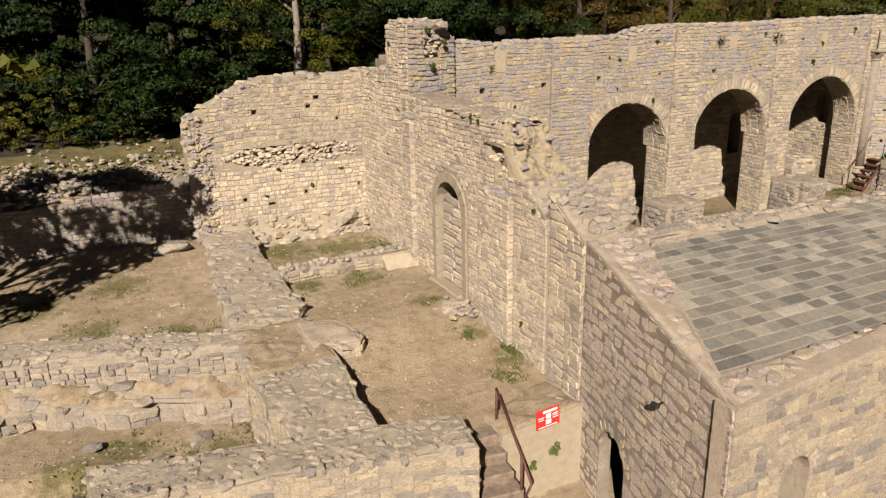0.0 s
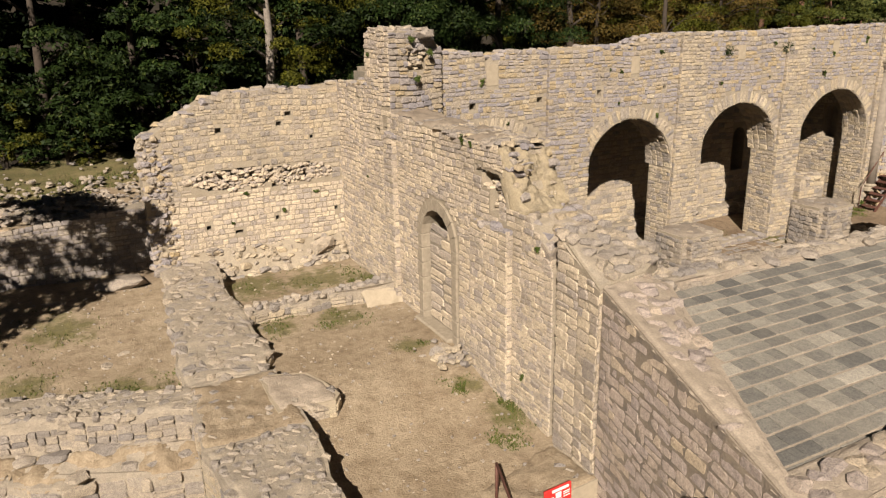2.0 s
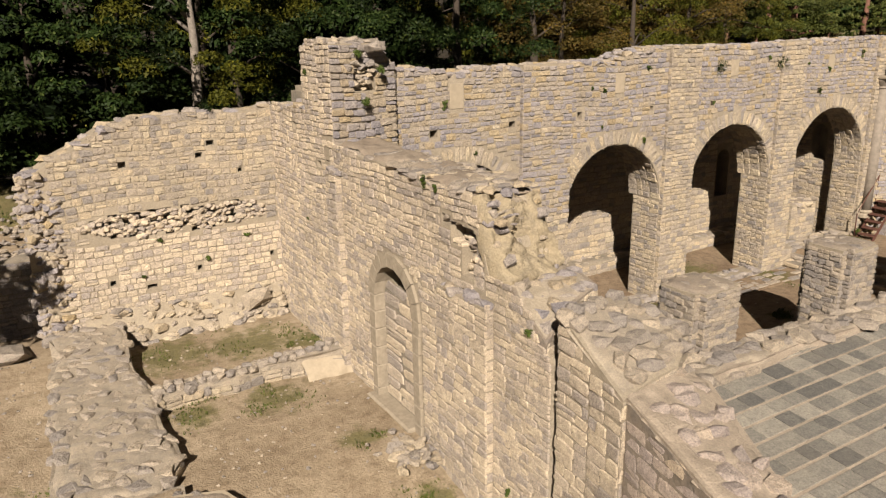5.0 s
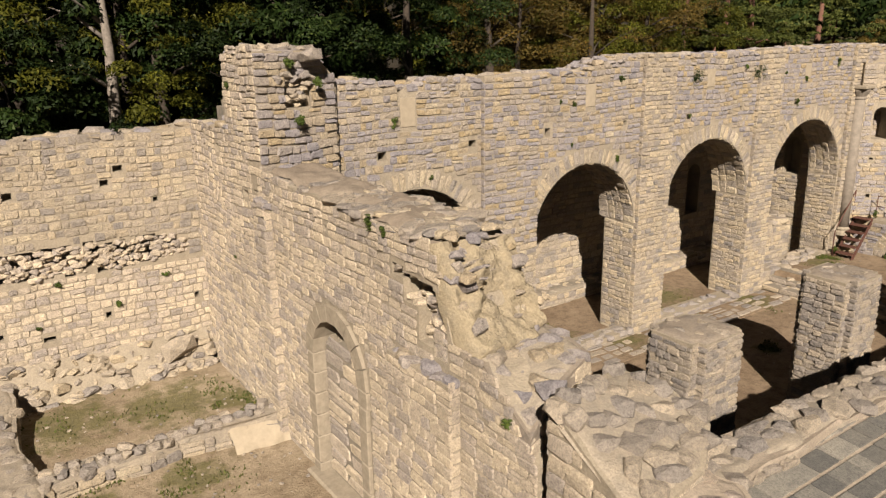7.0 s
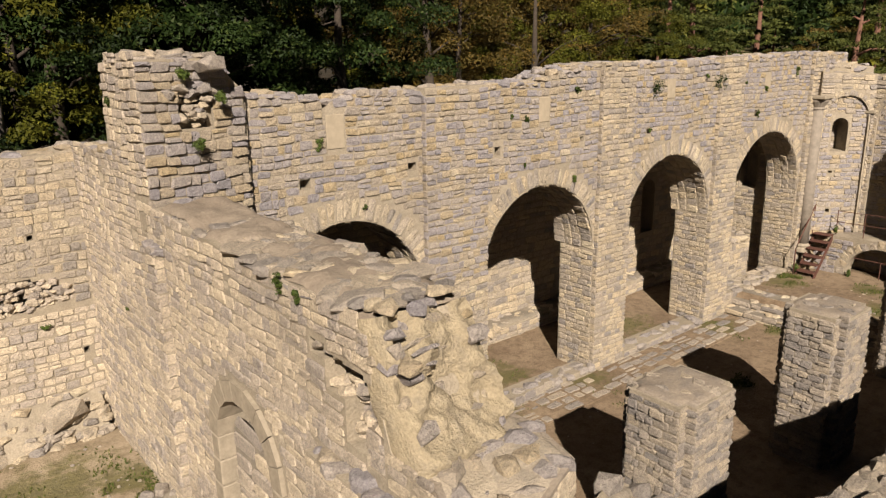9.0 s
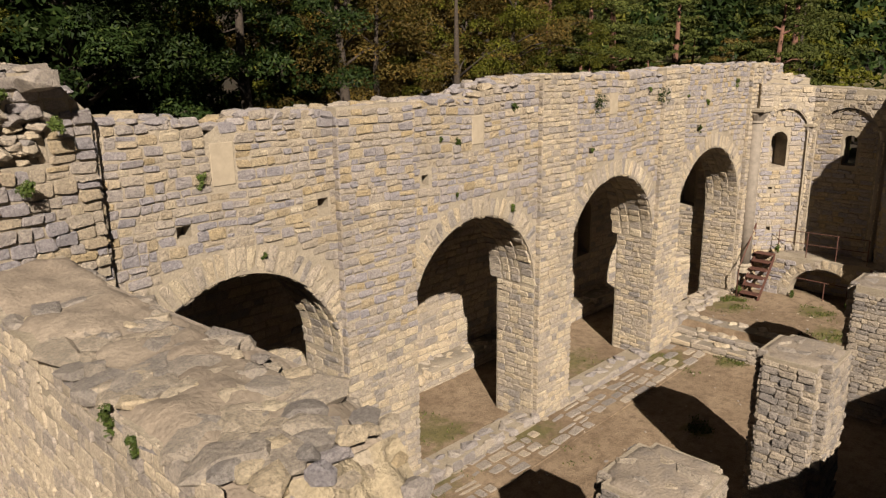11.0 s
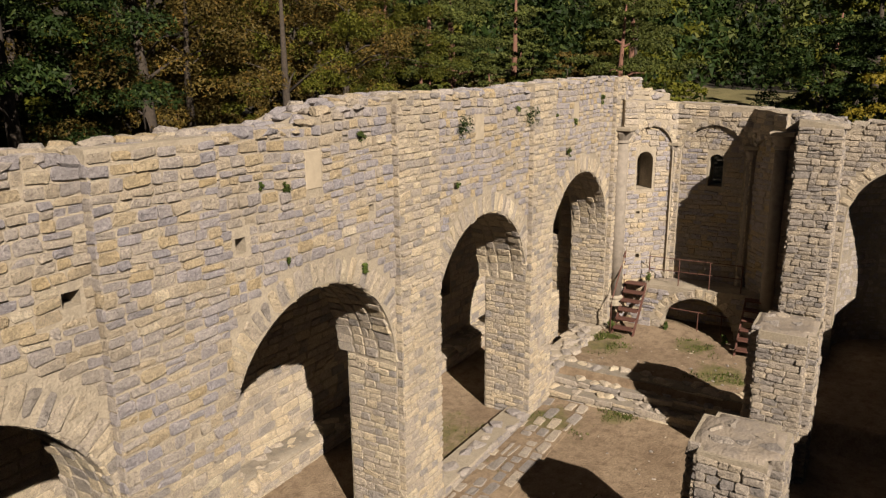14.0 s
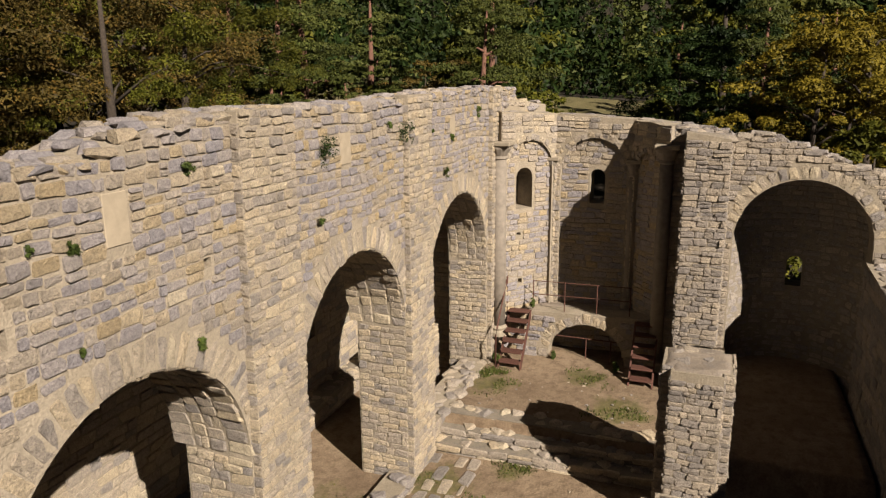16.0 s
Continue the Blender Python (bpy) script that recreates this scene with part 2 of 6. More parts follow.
stair_wood = plain("stair_timber", (0.200, 0.150, 0.112), 0.9, 0, 10, 0.35, 0.01)
wood = plain("weathered_wood", (0.22, 0.165, 0.12), 0.85, 0, 18, 0.35, 0.004)
bark = plain("bark", (0.05, 0.038, 0.028), 0.95, 0, 14, 0.4, 0.02)


def foliage(name, a, b_, c_):
    m, n, l, b = material(name, 0.62)
    b.inputs["Specular IOR Level"].default_value = 0.10
    rnd = n.new("ShaderNodeNewGeometry").outputs["Random Per Island"]
    r = ramp(n, [(0.0, a), (0.25, b_), (0.8, b_), (1.0, c_)])
    l.new(rnd, r.inputs[0])
    o = n.new("ShaderNodeObjectInfo").outputs["Random"]
    hs = n.new("ShaderNodeHueSaturation")
    mr = n.new("ShaderNodeMapRange")
    mr.inputs["To Min"].default_value, mr.inputs["To Max"].default_value = 0.65, 1.25
    l.new(o, mr.inputs[0])
    l.new(mr.outputs[0], hs.inputs["Value"])
    l.new(r.outputs[0], hs.inputs["Color"])
    l.new(hs.outputs[0], b.inputs["Base Color"])
    tr = n.new("ShaderNodeBsdfTranslucent")
    l.new(hs.outputs[0], tr.inputs["Color"])
    ms = n.new("ShaderNodeMixShader")
    ms.inputs[0].default_value = 0.10
    out = n["Material Output"]
    l.new(b.outputs[0], ms.inputs[1])
    l.new(tr.outputs[0], ms.inputs[2])
    l.new(ms.outputs[0], out.inputs[0])
    return m


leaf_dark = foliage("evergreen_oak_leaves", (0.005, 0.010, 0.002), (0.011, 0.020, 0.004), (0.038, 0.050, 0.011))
# evergreen tones cut to about half, forest shade put into the needle colour
leaf_shaded = foliage("shade_darkened_needles", (0.003, 0.006, 0.002), (0.006, 0.012, 0.003), (0.016, 0.023, 0.006))
leaf_oak = foliage("oak_leaves", (0.020, 0.025, 0.002), (0.056, 0.057, 0.006), (0.108, 0.099, 0.012))
leaf_brown = foliage("autumn_leaves", (0.032, 0.023, 0.006), (0.067, 0.048, 0.011), (0.122, 0.068, 0.012))
leaf_pine = foliage("pine_needles", (0.020, 0.029, 0.006), (0.048, 0.056, 0.012), (0.092, 0.094, 0.022))
leaf_gold = foliage("yellowing_leaves", (0.036, 0.031, 0.003), (0.086, 0.065, 0.006), (0.128, 0.092, 0.008))
leaf_grass = foliage("grass_blades", (0.025, 0.035, 0.008), (0.055, 0.065, 0.015), (0.118, 0.099, 0.035))
leaf_weed = foliage("wall_plants", (0.020, 0.035, 0.008), (0.050, 0.069, 0.015), (0.089, 0.104, 0.020))

# ---- stones ----
def stone_shape():
    """A roughly squared face stone: uneven outline, chipped corners, a nearly flat front."""
    sk, taper = rng.uniform(-0.10, 0.10), rng.uniform(-0.12, 0.12)
    ring = []
    for k, (su, sv) in enumerate(((-1, -1), (1, -1), (1, 1), (-1, 1))):
        pu, pv = su * rng.uniform(0.46, 0.53), sv * rng.uniform(0.42, 0.54)
        cu, cv = rng.uniform(0.02, 0.13), rng.uniform(0.04, 0.26)
        two = [(pu, pv - sv * cv), (pu - su * cu, pv)]
        ring += two if su * sv > 0 else two[::-1]
        if k in (0, 2) and rng.random() < 0.7:
            ring.append((rng.uniform(-0.25, 0.25), sv * rng.uniform(0.43, 0.56)))
    ring = [(u + sk * v, v * (1 + 2 * taper * u)) for u, v in ring]
    k = len(ring)
    vs, fs = [], []
    lu, lv = rng.uniform(-0.16, 0.16), rng.uniform(-0.20, 0.10)
    for su, sv, n in ((1.03, 1.05, 0.05), (0.955, 0.89, 0.43)):
        vs += [(u * su, v * sv, n + (lu * u + lv * v + rng.uniform(-0.05, 0.05) if su < 1 else rng.uniform(-0.04, 0.04) if n > 0 else 0)) for u, v in ring]
    vs.append((rng.uniform(-0.2, 0.2), rng.uniform(-0.15, 0.15), 0.48 + rng.uniform(-0.05, 0.05)))
    fs += [(j, (j + 1) % k, k + (j + 1) % k, k + j) for j in range(k)]
    fs += [(k + j, k + (j + 1) % k, 2 * k) for j in range(k)]
    return vs, fs


def rock_shape(boxy=5):
    """An angular broken stone: the hull of scattered points."""
    bm = bmesh.new()
    for _ in range(20):
        d = Vector((rng.gauss(0, 1), rng.gauss(0, 1), rng.gauss(0, 1))).normalized()
        q = (abs(d.x) ** boxy + abs(d.y) ** boxy + abs(d.z) ** boxy) ** (-1 / boxy)
        bm.verts.new(d * q * 0.5 * rng.uniform(0.86, 1.04))
    bmesh.ops.convex_hull(bm, input=bm.verts[:])
    loose = [w for w in bm.verts if not w.link_faces]
    bmesh.ops.delete(bm, geom=loose, context="VERTS")
    bm.verts.index_update()
    out = [tuple(w.co) for w in bm.verts], [tuple(w.index for w in f.verts) for f in bm.faces]
    bm.free()
    return out


STONES = [stone_shape() for _ in range(28)]
ROCKS = [rock_shape() for _ in range(16)]
SHAPES = STONES + ROCKS
SHAPE_V = [np.array(v) for v, f in SHAPES]
piece_mesh = {}


def piece(shape, key):
    """The shared mesh of a single stone."""
    if (shape, key) not in piece_mesh:
        v, f = SHAPES[shape]
        piece_mesh[shape, key] = mesh_of("stone", v, f, mats[key][1])
    return piece_mesh[shape, key]


def flat_face(origin, along, up=(0, 0, 1)):
    """A plane wall face: (u, v) to place, and its three directions; the normal points out to the right of along."""
    o, a, w = Vector(origin), Vector(along).normalized(), Vector(up).normalized()
    nn = a.cross(w)
    return lambda u, v: (o + a * u + w * v, a, w, nn)


def round_face(centre, radius, a0, sign=1):
    """The inside of a round wall: u runs along the arc from angle a0, the normal points to the middle."""
    c = Vector(centre)

    def at(u, v):
        t = a0 + sign * u / radius
        r = Vector((math.cos(t), math.sin(t), 0))
        return c + r * radius + Vector((0, 0, v)), Vector((-r.y, r.x, 0)) * sign, Vector((0, 0, 1)), -r
    return at


def one_stone(face, u, v, l, h, proud, deep=0.05, tilt=0.045, shape=None):
    p, a, w, nn = face(u, v)
    t = rng.gauss(0, tilt)
    a2, w2 = a * math.cos(t) + w * math.sin(t), w * math.cos(t) - a * math.sin(t)
    proud = max(proud, -0.003) + 0.007
    d = deep + proud
    return p + nn * (proud - d / 2), a2 * l, w2 * h, nn * d, rng.randrange(28) if shape is None else shape


def lay(face, width, low, high, inside, hs=(0.07, 0.14), ls=(0.12, 0.34), gap=0.008, proud=(0.002, 0.022), wob=0.07, seed=1, u0=0.0):
    """Courses of rubble over a face, where inside(u, v) allows."""
    out, v = [], low
    while v < high - 0.05:
        h = rng.uniform(*hs)
        us = np.arange(u0, width + 0.001, 0.04)
        ok = [inside(u, v + 0.02) and inside(u, v + h * 0.9) for u in us]
        i = 0
        while i < len(us):
            if not ok[i]:
                i += 1
                continue
            j = i
            while j + 1 < len(us) and ok[j + 1]:
                j += 1
            a, b = us[i], us[j] + 0.02
            i = j + 1
            if b - a < 0.07:
                continue
            cuts = [a]
            while b - cuts[-1] > ls[1]:
                cuts.append(cuts[-1] + rng.uniform(*ls))
            cuts.append(b)
            if len(cuts) > 2 and cuts[-1] - cuts[-2] < ls[0] * 0.6:
                cuts.pop(-2)
            for s, e in zip(cuts, cuts[1:]):
                m, lg = (s + e) / 2, e - s - gap * rng.uniform(0.6, 1.5)
                dv = wob * noise.noise(Vector((m * 0.9, v * 0.7, seed)))
                if lg < 0.04:
                    continue
                if h > 0.11 and rng.random() < 0.10:
                    for q in (0.26, 0.75):
                        out.append(one_stone(face, m, v + dv + h * q, lg, h * 0.48 - gap, rng.uniform(*proud)))
                else:
                    out.append(one_stone(face, m, v + dv + h * rng.uniform(0.46, 0.54), lg, (h - gap) * rng.uniform(0.92, 1.06), rng.uniform(*proud)))
        v += h
    return out


def arch_ring(face, uc, vs, r, thick, count, proud=0.03, deep=0.12, a0=0.0, a1=math.pi):
    """Voussoirs round an arch."""
    out = []
    for k in range(count):
        t = a0 + (a1 - a0) * (k + 0.5) / count
        rr = r + thick / 2 + rng.uniform(-0.02, 0.03)
        p, a, w, nn = face(uc + rr * math.cos(t), vs + rr * math.sin(t))
        rad, tan = a * math.cos(t) + w * math.sin(t), w * math.cos(t) - a * math.sin(t)
        wd = (a1 - a0) * rr / count - 0.008
        out.append((p + nn * (rng.uniform(0.5, 1) * proud - (deep + proud) / 2), rad * thick * rng.uniform(0.92, 1.05), tan * wd, nn * (deep + proud), rng.randrange(28)))
    return out


def rocks_on(points, size, flat=0.6, spread=0.3):
    """Loose or bedded stones at places; size is (least, most)."""
    out = []
    for p in points:
        s, t = rng.uniform(*size), rng.uniform(0, 6.28)
        a = Vector((math.cos(t), math.sin(t), rng.gauss(0, 0.12))).normalized()
        b = Vector((0, 0, 1)).cross(a).normalized()
        c = a.cross(b)
        out.append((Vector(p), a * s * rng.uniform(0.9, 1.5), b * s * rng.uniform(0.8, 1.1), c * s * flat * rng.uniform(0.7, 1.2), 28 + rng.randrange(16)))
    return out


def coping(line, top, wide, seed=0, size=(0.2, 0.42), h=(0.10, 0.20), rows=3, sink=0.5):
    """Ragged top stones along a wall: line(u) gives the place of the wall's middle on the ground and its direction."""
    out = []
    for row in range(rows):
        u, end = line[2], line[3]
        while u < end:
            l = rng.uniform(*size)
            m = u + l / 2
            p, a = line[0] + line[1] * m, line[1]
            side = Vector((0, 0, 1)).cross(a)
            hh = rng.uniform(*h)
            z = top(m) + hh * (0.5 - sink) + rng.uniform(-0.02, 0.02)
            q = p + side * ((row + 0.5) / rows - 0.5) * wide + Vector((0, 0, z))
            t = rng.gauss(0, 0.10)
            a2 = (a * math.cos(t) + side * math.sin(t)).normalized()
            s2 = Vector((0, 0, 1)).cross(a2)
            out.append((q, a2 * l * 0.98, s2 * wide / rows * rng.uniform(0.9, 1.15), Vector((0, 0, hh)), 28 + rng.randrange(16)))
            u += l
    return out


def set_stones(parent, stones, key, near=None, limit=300):
    """Stones as parts: up to limit single ones, those nearest to a place of the plan, the others joined."""
    if not stones:
        return
    if near is not None:
        c = Vector(near)
        stones = sorted(stones, key=lambda s: (s[0] - c).length)
    limit = int(limit * 0.76)
    for s in stones[:limit]:
        ob = new("stone", piece(s[4], key))
        ob.parent = parent
        m = Matrix.Identity(4)
        for k in range(3):
            for r in range(3):
                m[r][k] = s[1 + k][r]
            m[k][3] = s[0][k]
        ob.matrix_basis = parent.matrix_basis.inverted() @ m
    rest = stones[limit:]
    if rest:
        vs, fs, n = [], [], 0
        inv = parent.matrix_basis.inverted()
        for c, a, b, d, k in rest:
            v = SHAPE_V[k]
            w = np.array(c) + v[:, :1] * np.array(a) + v[:, 1:2] * np.array(b) + v[:, 2:3] * np.array(d)
            vs.append(w)
            fs.extend([tuple(i + n for i in f) for f in SHAPES[k][1]])
            n += len(v)
        vs = np.concatenate(vs)
        if inv != Matrix.Identity(4):
            vs = vs @ np.array(inv.to_3x3()).T + np.array(inv.translation)
        ob = part("stonework", (vs, fs), mats[key][0], parent)
        tagged(ob, kind="stuff")


def core(face, grid, solid, layers):
    """The body of a wall in upright slices. solid(u) lists its (low, high) stretches; layers are (out, in, with openings cut or not)."""
    chunks = []
    for n0, n1, cut in layers:
        for a, b in zip(grid, grid[1:]):
            lo, hi, mid = solid(a + 1e-4, cut), solid(b - 1e-4, cut), solid((a + b) / 2, cut)
            if not (len(lo) == len(hi) == len(mid)):
                lo = hi = mid
            for (p0, p1), (q0, q1) in zip(lo, hi):
                if p1 - p0 < 0.005 and q1 - q0 < 0.005:
                    continue
                vs = []
                for n in (n0, n1):
                    for u, v in ((a, p0), (b, q0), (b, q1), (a, p1)):
                        p, _, _, nn = face(u, v)
                        vs.append(tuple(p - nn * n))
                chunks.append((vs, [(0, 1, 2, 3), (7, 6, 5, 4), (0, 4, 5, 1), (1, 5, 6, 2), (2, 6, 7, 3), (3, 7, 4, 0)]))
    return join(chunks)


def steps_of(u0, u1, step, extra=()):
    g = sorted(set([round(x, 4) for x in np.arange(u0, u1, step)] + [round(u1, 4)] + [round(e, 4) for e in extra if u0 < e < u1]))
    return [x for k, x in enumerate(g) if k == 0 or x - g[k - 1] > 0.004]


def ragged(pairs, amount=0.05, scale=2.0, seed=0):
    xs, zs = [p[0] for p in pairs], [p[1] for p in pairs]
    return lambda u: float(np.interp(u, xs, zs)) + amount * noise.noise(Vector((u * scale, seed, 0.3)))


def less(stretches, a, b):
    """Takes (a, b) out of the solid stretches."""
    out = []
    for p, q in stretches:
        if b <= p or a >= q:
            out.append((p, q))
        else:
            if a > p:
                out.append((p, a))
            if b < q:
                out.append((b, q))
    return out

# ---- ground ----
def smooth01(t):
    t = max(0.0, min(1.0, t))
    return t * t * (3 - 2 * t)


def height(x, y):
    """The ground's height over the whole plan."""
    rough = 0.03 * noise.noise(Vector((x * 0.9, y * 0.9, 1.7))) + 0.012 * noise.noise(Vector((x * 3.1, y * 3.1, 4.2)))
    if x > 26.5 or y > 18.9 or x < -14 or y < -30:
        far = max(x - 26.5, 0.0)
        north = max(y - 18.9, 0.0)
        z = 2.2 + 0.085 * min(north, 24) if north > 0 and x < 30 else 0.4
        if north > 0 and x >= 30:
            z = 0.4 + 0.085 * min(north, 24)
        if north > 0 and 22 < x < 30:
            k = smooth01((x - 22) / 8)
            z = (2.2 * (1 - k) + 0.4 * k) + 0.085 * min(north, 24)
        z += 0.07 * min(far, 45) + 0.34 * max(far - 75, 0) * smooth01((far - 75) / 60)
        z += 0.30 * max(north - 26, 0) * smooth01((north - 26) / 25)
        z = min(z, 95)
        if x < -14 or y < -30:
            z = -1.1 + (3.0 if y > 18.9 else 0)
        return z + rough * 4 + 0.5 * noise.noise(Vector((x * 0.06, y * 0.06, 0))) * min(1.0, (far + north) / 12)
    if x > 7.0 and y > 9.0:                                     # nave, aisle and chancel
        return (0.40 if x > 20.0 and y < 16 else 0.0) + rough * 0.6
    if 2.6 < x <= 7.0 and y > 8.55:                             # walled yard
        return 0.12 + 0.46 * smooth01((y - 8.8) / 4.5) + (0.08 if y > 15.6 else 0) + rough
    if x <= 2.6 and y > 13.0 - 0.36 * (x - 1.8):                # earth beside the terrace
        return 0.62 + 0.36 * smooth01((y - 13.5) / 5.0) + rough * 1.6
    if x <= 2.6 and y > 8.9:                                    # sunken court
        if -2.2 < x < -1.0 and 10.5 < y < 11.35:
            return -1.9
        return -0.42 + rough
    return -1.15 + rough


def ground_axis(a, b, step, far_lo, far_hi):
    g = list(np.arange(a, b + 0.001, step))
    s, x = step, b
    while x < far_hi:
        s = min(s * 1.25, 12)
        x += s
        g.append(x)
    s, x = step, a
    lo = []
    while x > far_lo:
        s = min(s * 1.25, 12)
        x -= s
        lo.append(x)
    return lo[::-1] + g


gx, gy = ground_axis(-7.0, 27.0, 0.16, -320, 420), ground_axis(6.0, 27.0, 0.16, -320, 420)
gv = [(x, y, height(x, y)) for y in gy for x in gx]
gf, gm = [], []
for j in range(len(gy) - 1):
    for i in range(len(gx) - 1):
        gf.append((j * len(gx) + i, j * len(gx) + i + 1, (j + 1) * len(gx) + i + 1, (j + 1) * len(gx) + i))
        x, y = (gx[i] + gx[i + 1]) / 2, (gy[j] + gy[j + 1]) / 2
        wv = noise.noise(Vector((x * 0.4, y * 0.4, 8)))
        if y > 18.9 or x > 26.5:
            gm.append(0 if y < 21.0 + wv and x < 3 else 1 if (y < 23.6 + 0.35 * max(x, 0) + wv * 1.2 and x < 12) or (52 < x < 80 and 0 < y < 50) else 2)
        else:
            gm.append(3 if x > 6.95 and y > 9 else 0)
turf = earth("dry_turf", (0.115, 0.095, 0.037), (0.17, 0.136, 0.062), (0.07, 0.077, 0.02), 0.9, 5, 0.04)
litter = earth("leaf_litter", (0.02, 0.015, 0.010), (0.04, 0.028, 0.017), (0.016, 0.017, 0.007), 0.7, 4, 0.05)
ground = new("ground", mesh_of("ground", gv, gf, dirt))
ground.data.materials.append(turf)
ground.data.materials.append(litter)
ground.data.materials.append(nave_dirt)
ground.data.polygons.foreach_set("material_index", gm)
ground.data.shade_smooth()
tagged(ground, "dry trodden tan earth with scattered gravel and moss, rising to a wooded hill", "ground", kind="structure")


# ---- wall builder ----
def in_plan(poly, x, y):
    hit = False
    for (ax, ay), (bx, by) in zip(poly, poly[1:] + poly[:1]):
        if (ay > y) != (by > y) and x < (bx - ax) * (y - ay) / (by - ay) + ax:
            hit = not hit
    return hit


def edge_gap(poly, x, y):
    best = 9.0
    for (ax, ay), (bx, by) in zip(poly, poly[1:] + poly[:1]):
        t = ((x - ax) * (bx - ax) + (y - ay) * (by - ay)) / max((bx - ax) ** 2 + (by - ay) ** 2, 1e-9)
        t = min(1, max(0, t))
        best = min(best, math.hypot(x - ax - t * (bx - ax), y - ay - t * (by - ay)))
    return best


def lumps(poly, top_at, amp, lift=0.01, cell=0.055, scale=2.6):
    """An eroded, uneven surface over a plan, rounded off towards its edges."""
    x0, x1, y0, y1 = min(p[0] for p in poly), max(p[0] for p in poly), min(p[1] for p in poly), max(p[1] for p in poly)
    nx, ny = int((x1 - x0) / cell) + 2, int((y1 - y0) / cell) + 2
    index, vs, fs = {}, [], []

    def at(i, j):
        if (i, j) not in index:
            x, y = x0 + i * cell, y0 + j * cell
            g = edge_gap(poly, x, y) if in_plan(poly, x, y) else 0.0
            q = Vector((x * scale, y * scale, 3.3))
            z = top_at(x, y) + lift + 0.6 * amp * (noise.noise(q) + 0.6 * noise.noise(q * 2.6) + 0.3 * noise.noise(q * 6.1)) - 0.07 * max(0, 1 - g / 0.10) ** 2
            index[i, j] = len(vs)
            vs.append((x, y, z))
        return index[i, j]
    for i in range(nx):
        for j in range(ny):
            if in_plan(poly, x0 + (i + 0.5) * cell, y0 + (j + 0.5) * cell):
                fs.append((at(i, j), at(i + 1, j), at(i + 1, j + 1), at(i, j + 1)))
    return vs, fs



def wall(name, face, width, low, top, label, key, near, thick=0.8, arches=(), holes=(), windows=(), skip=(), cap=0.10, hs=(0.07, 0.14), ls=(0.12, 0.34),
         ring=0.30, ring_count=26, body=None, grid_step=0.12, stones=True, limit=110, proud=(0.0, 0.024), extra_inside=None, gap=0.008, low_key=None):
    """A rubble wall: a body with arches, windows and small sockets cut, and its facing stones. arches: (middle, half width, springing);
    windows: (middle, half width, sill, springing); holes: (u, v, w, h); skip: boxes (u0, v0, u1, v1) left bare."""
    def solid(u, cut):
        s = [(low, top(u) - cap)]
        for uc, r, vs in arches:
            if abs(u - uc) < r:
                s = less(s, low - 1, vs + math.sqrt(max(r * r - (u - uc) ** 2, 0)))
        for uc, r, v0, vs in windows:
            if abs(u - uc) < r:
                s = less(s, v0, vs + math.sqrt(max(r * r - (u - uc) ** 2, 0)))
        if cut:
            for hu, hv, w, h in holes:
                if abs(u - hu) < w / 2:
                    s = less(s, hv - h / 2, hv + h / 2)
        return s

    def inside(u, v):
        if v > top(u) - 0.03:
            return False
        for uc, r, vs in arches:
            if v > vs - 0.02:
                if (u - uc) ** 2 + (v - vs) ** 2 < (r + (ring or 0.20) + 0.03) ** 2:
                    return False
            elif abs(u - uc) < r + 0.01:
                return False
        for uc, r, v0, vs in windows:
            if abs(u - uc) < r + 0.03 and v0 - 0.03 < v < vs + r + 0.05:
                return False
        for hu, hv, w, h in holes:
            if abs(u - hu) < w / 2 + 0.02 and abs(v - hv) < h / 2 + 0.02:
                return False
        for u0, v0, u1, v1 in skip:
            if u0 < u < u1 and v0 < v < v1:
                return False
        return extra_inside is None or extra_inside(u, v)

    marks = [e for uc, r, vs in arches for e in [uc + r * math.cos(math.pi * k / 24) for k in range(25)]]
    marks += [e for uc, r, v0, vs in windows for e in [uc + r * math.cos(math.pi * k / 8) for k in range(9)]]
    marks += [e for hu, hv, w, h in holes for e in (hu - w / 2, hu + w / 2)]
    grid = steps_of(0, width, grid_step, marks)
    layers = [(0.0, 0.22, True), (0.22, thick, False)] if holes else [(0.0, thick, False)]
    ob = part(name, core(face, grid, solid, layers), body or mortar)
    tagged(ob, label, "wall", kind="structure")
    if stones:
        st = []
        if low_key:
            lows = lay(face, width, low, low_key[1], inside, hs, ls, gap=gap, proud=proud, seed=3)
            set_stones(ob, lows, low_key[0], near, 60)
        for uc, r, vs in arches:
            if ring > 0:
                set_stones(ob, arch_ring(face, uc, vs, r, ring, ring_count, 0.022), "pale", None, 24)
        st += lay(face, width, low_key[1] if low_key else low, max(top(u) for u in grid), inside, hs, ls, gap=gap, proud=proud, seed=len(name))
        set_stones(ob, st, key, near, limit)
    return ob


def add_stones(parent, st, key, near=None, limit=60):
    set_stones(parent, st, key, near, limit)


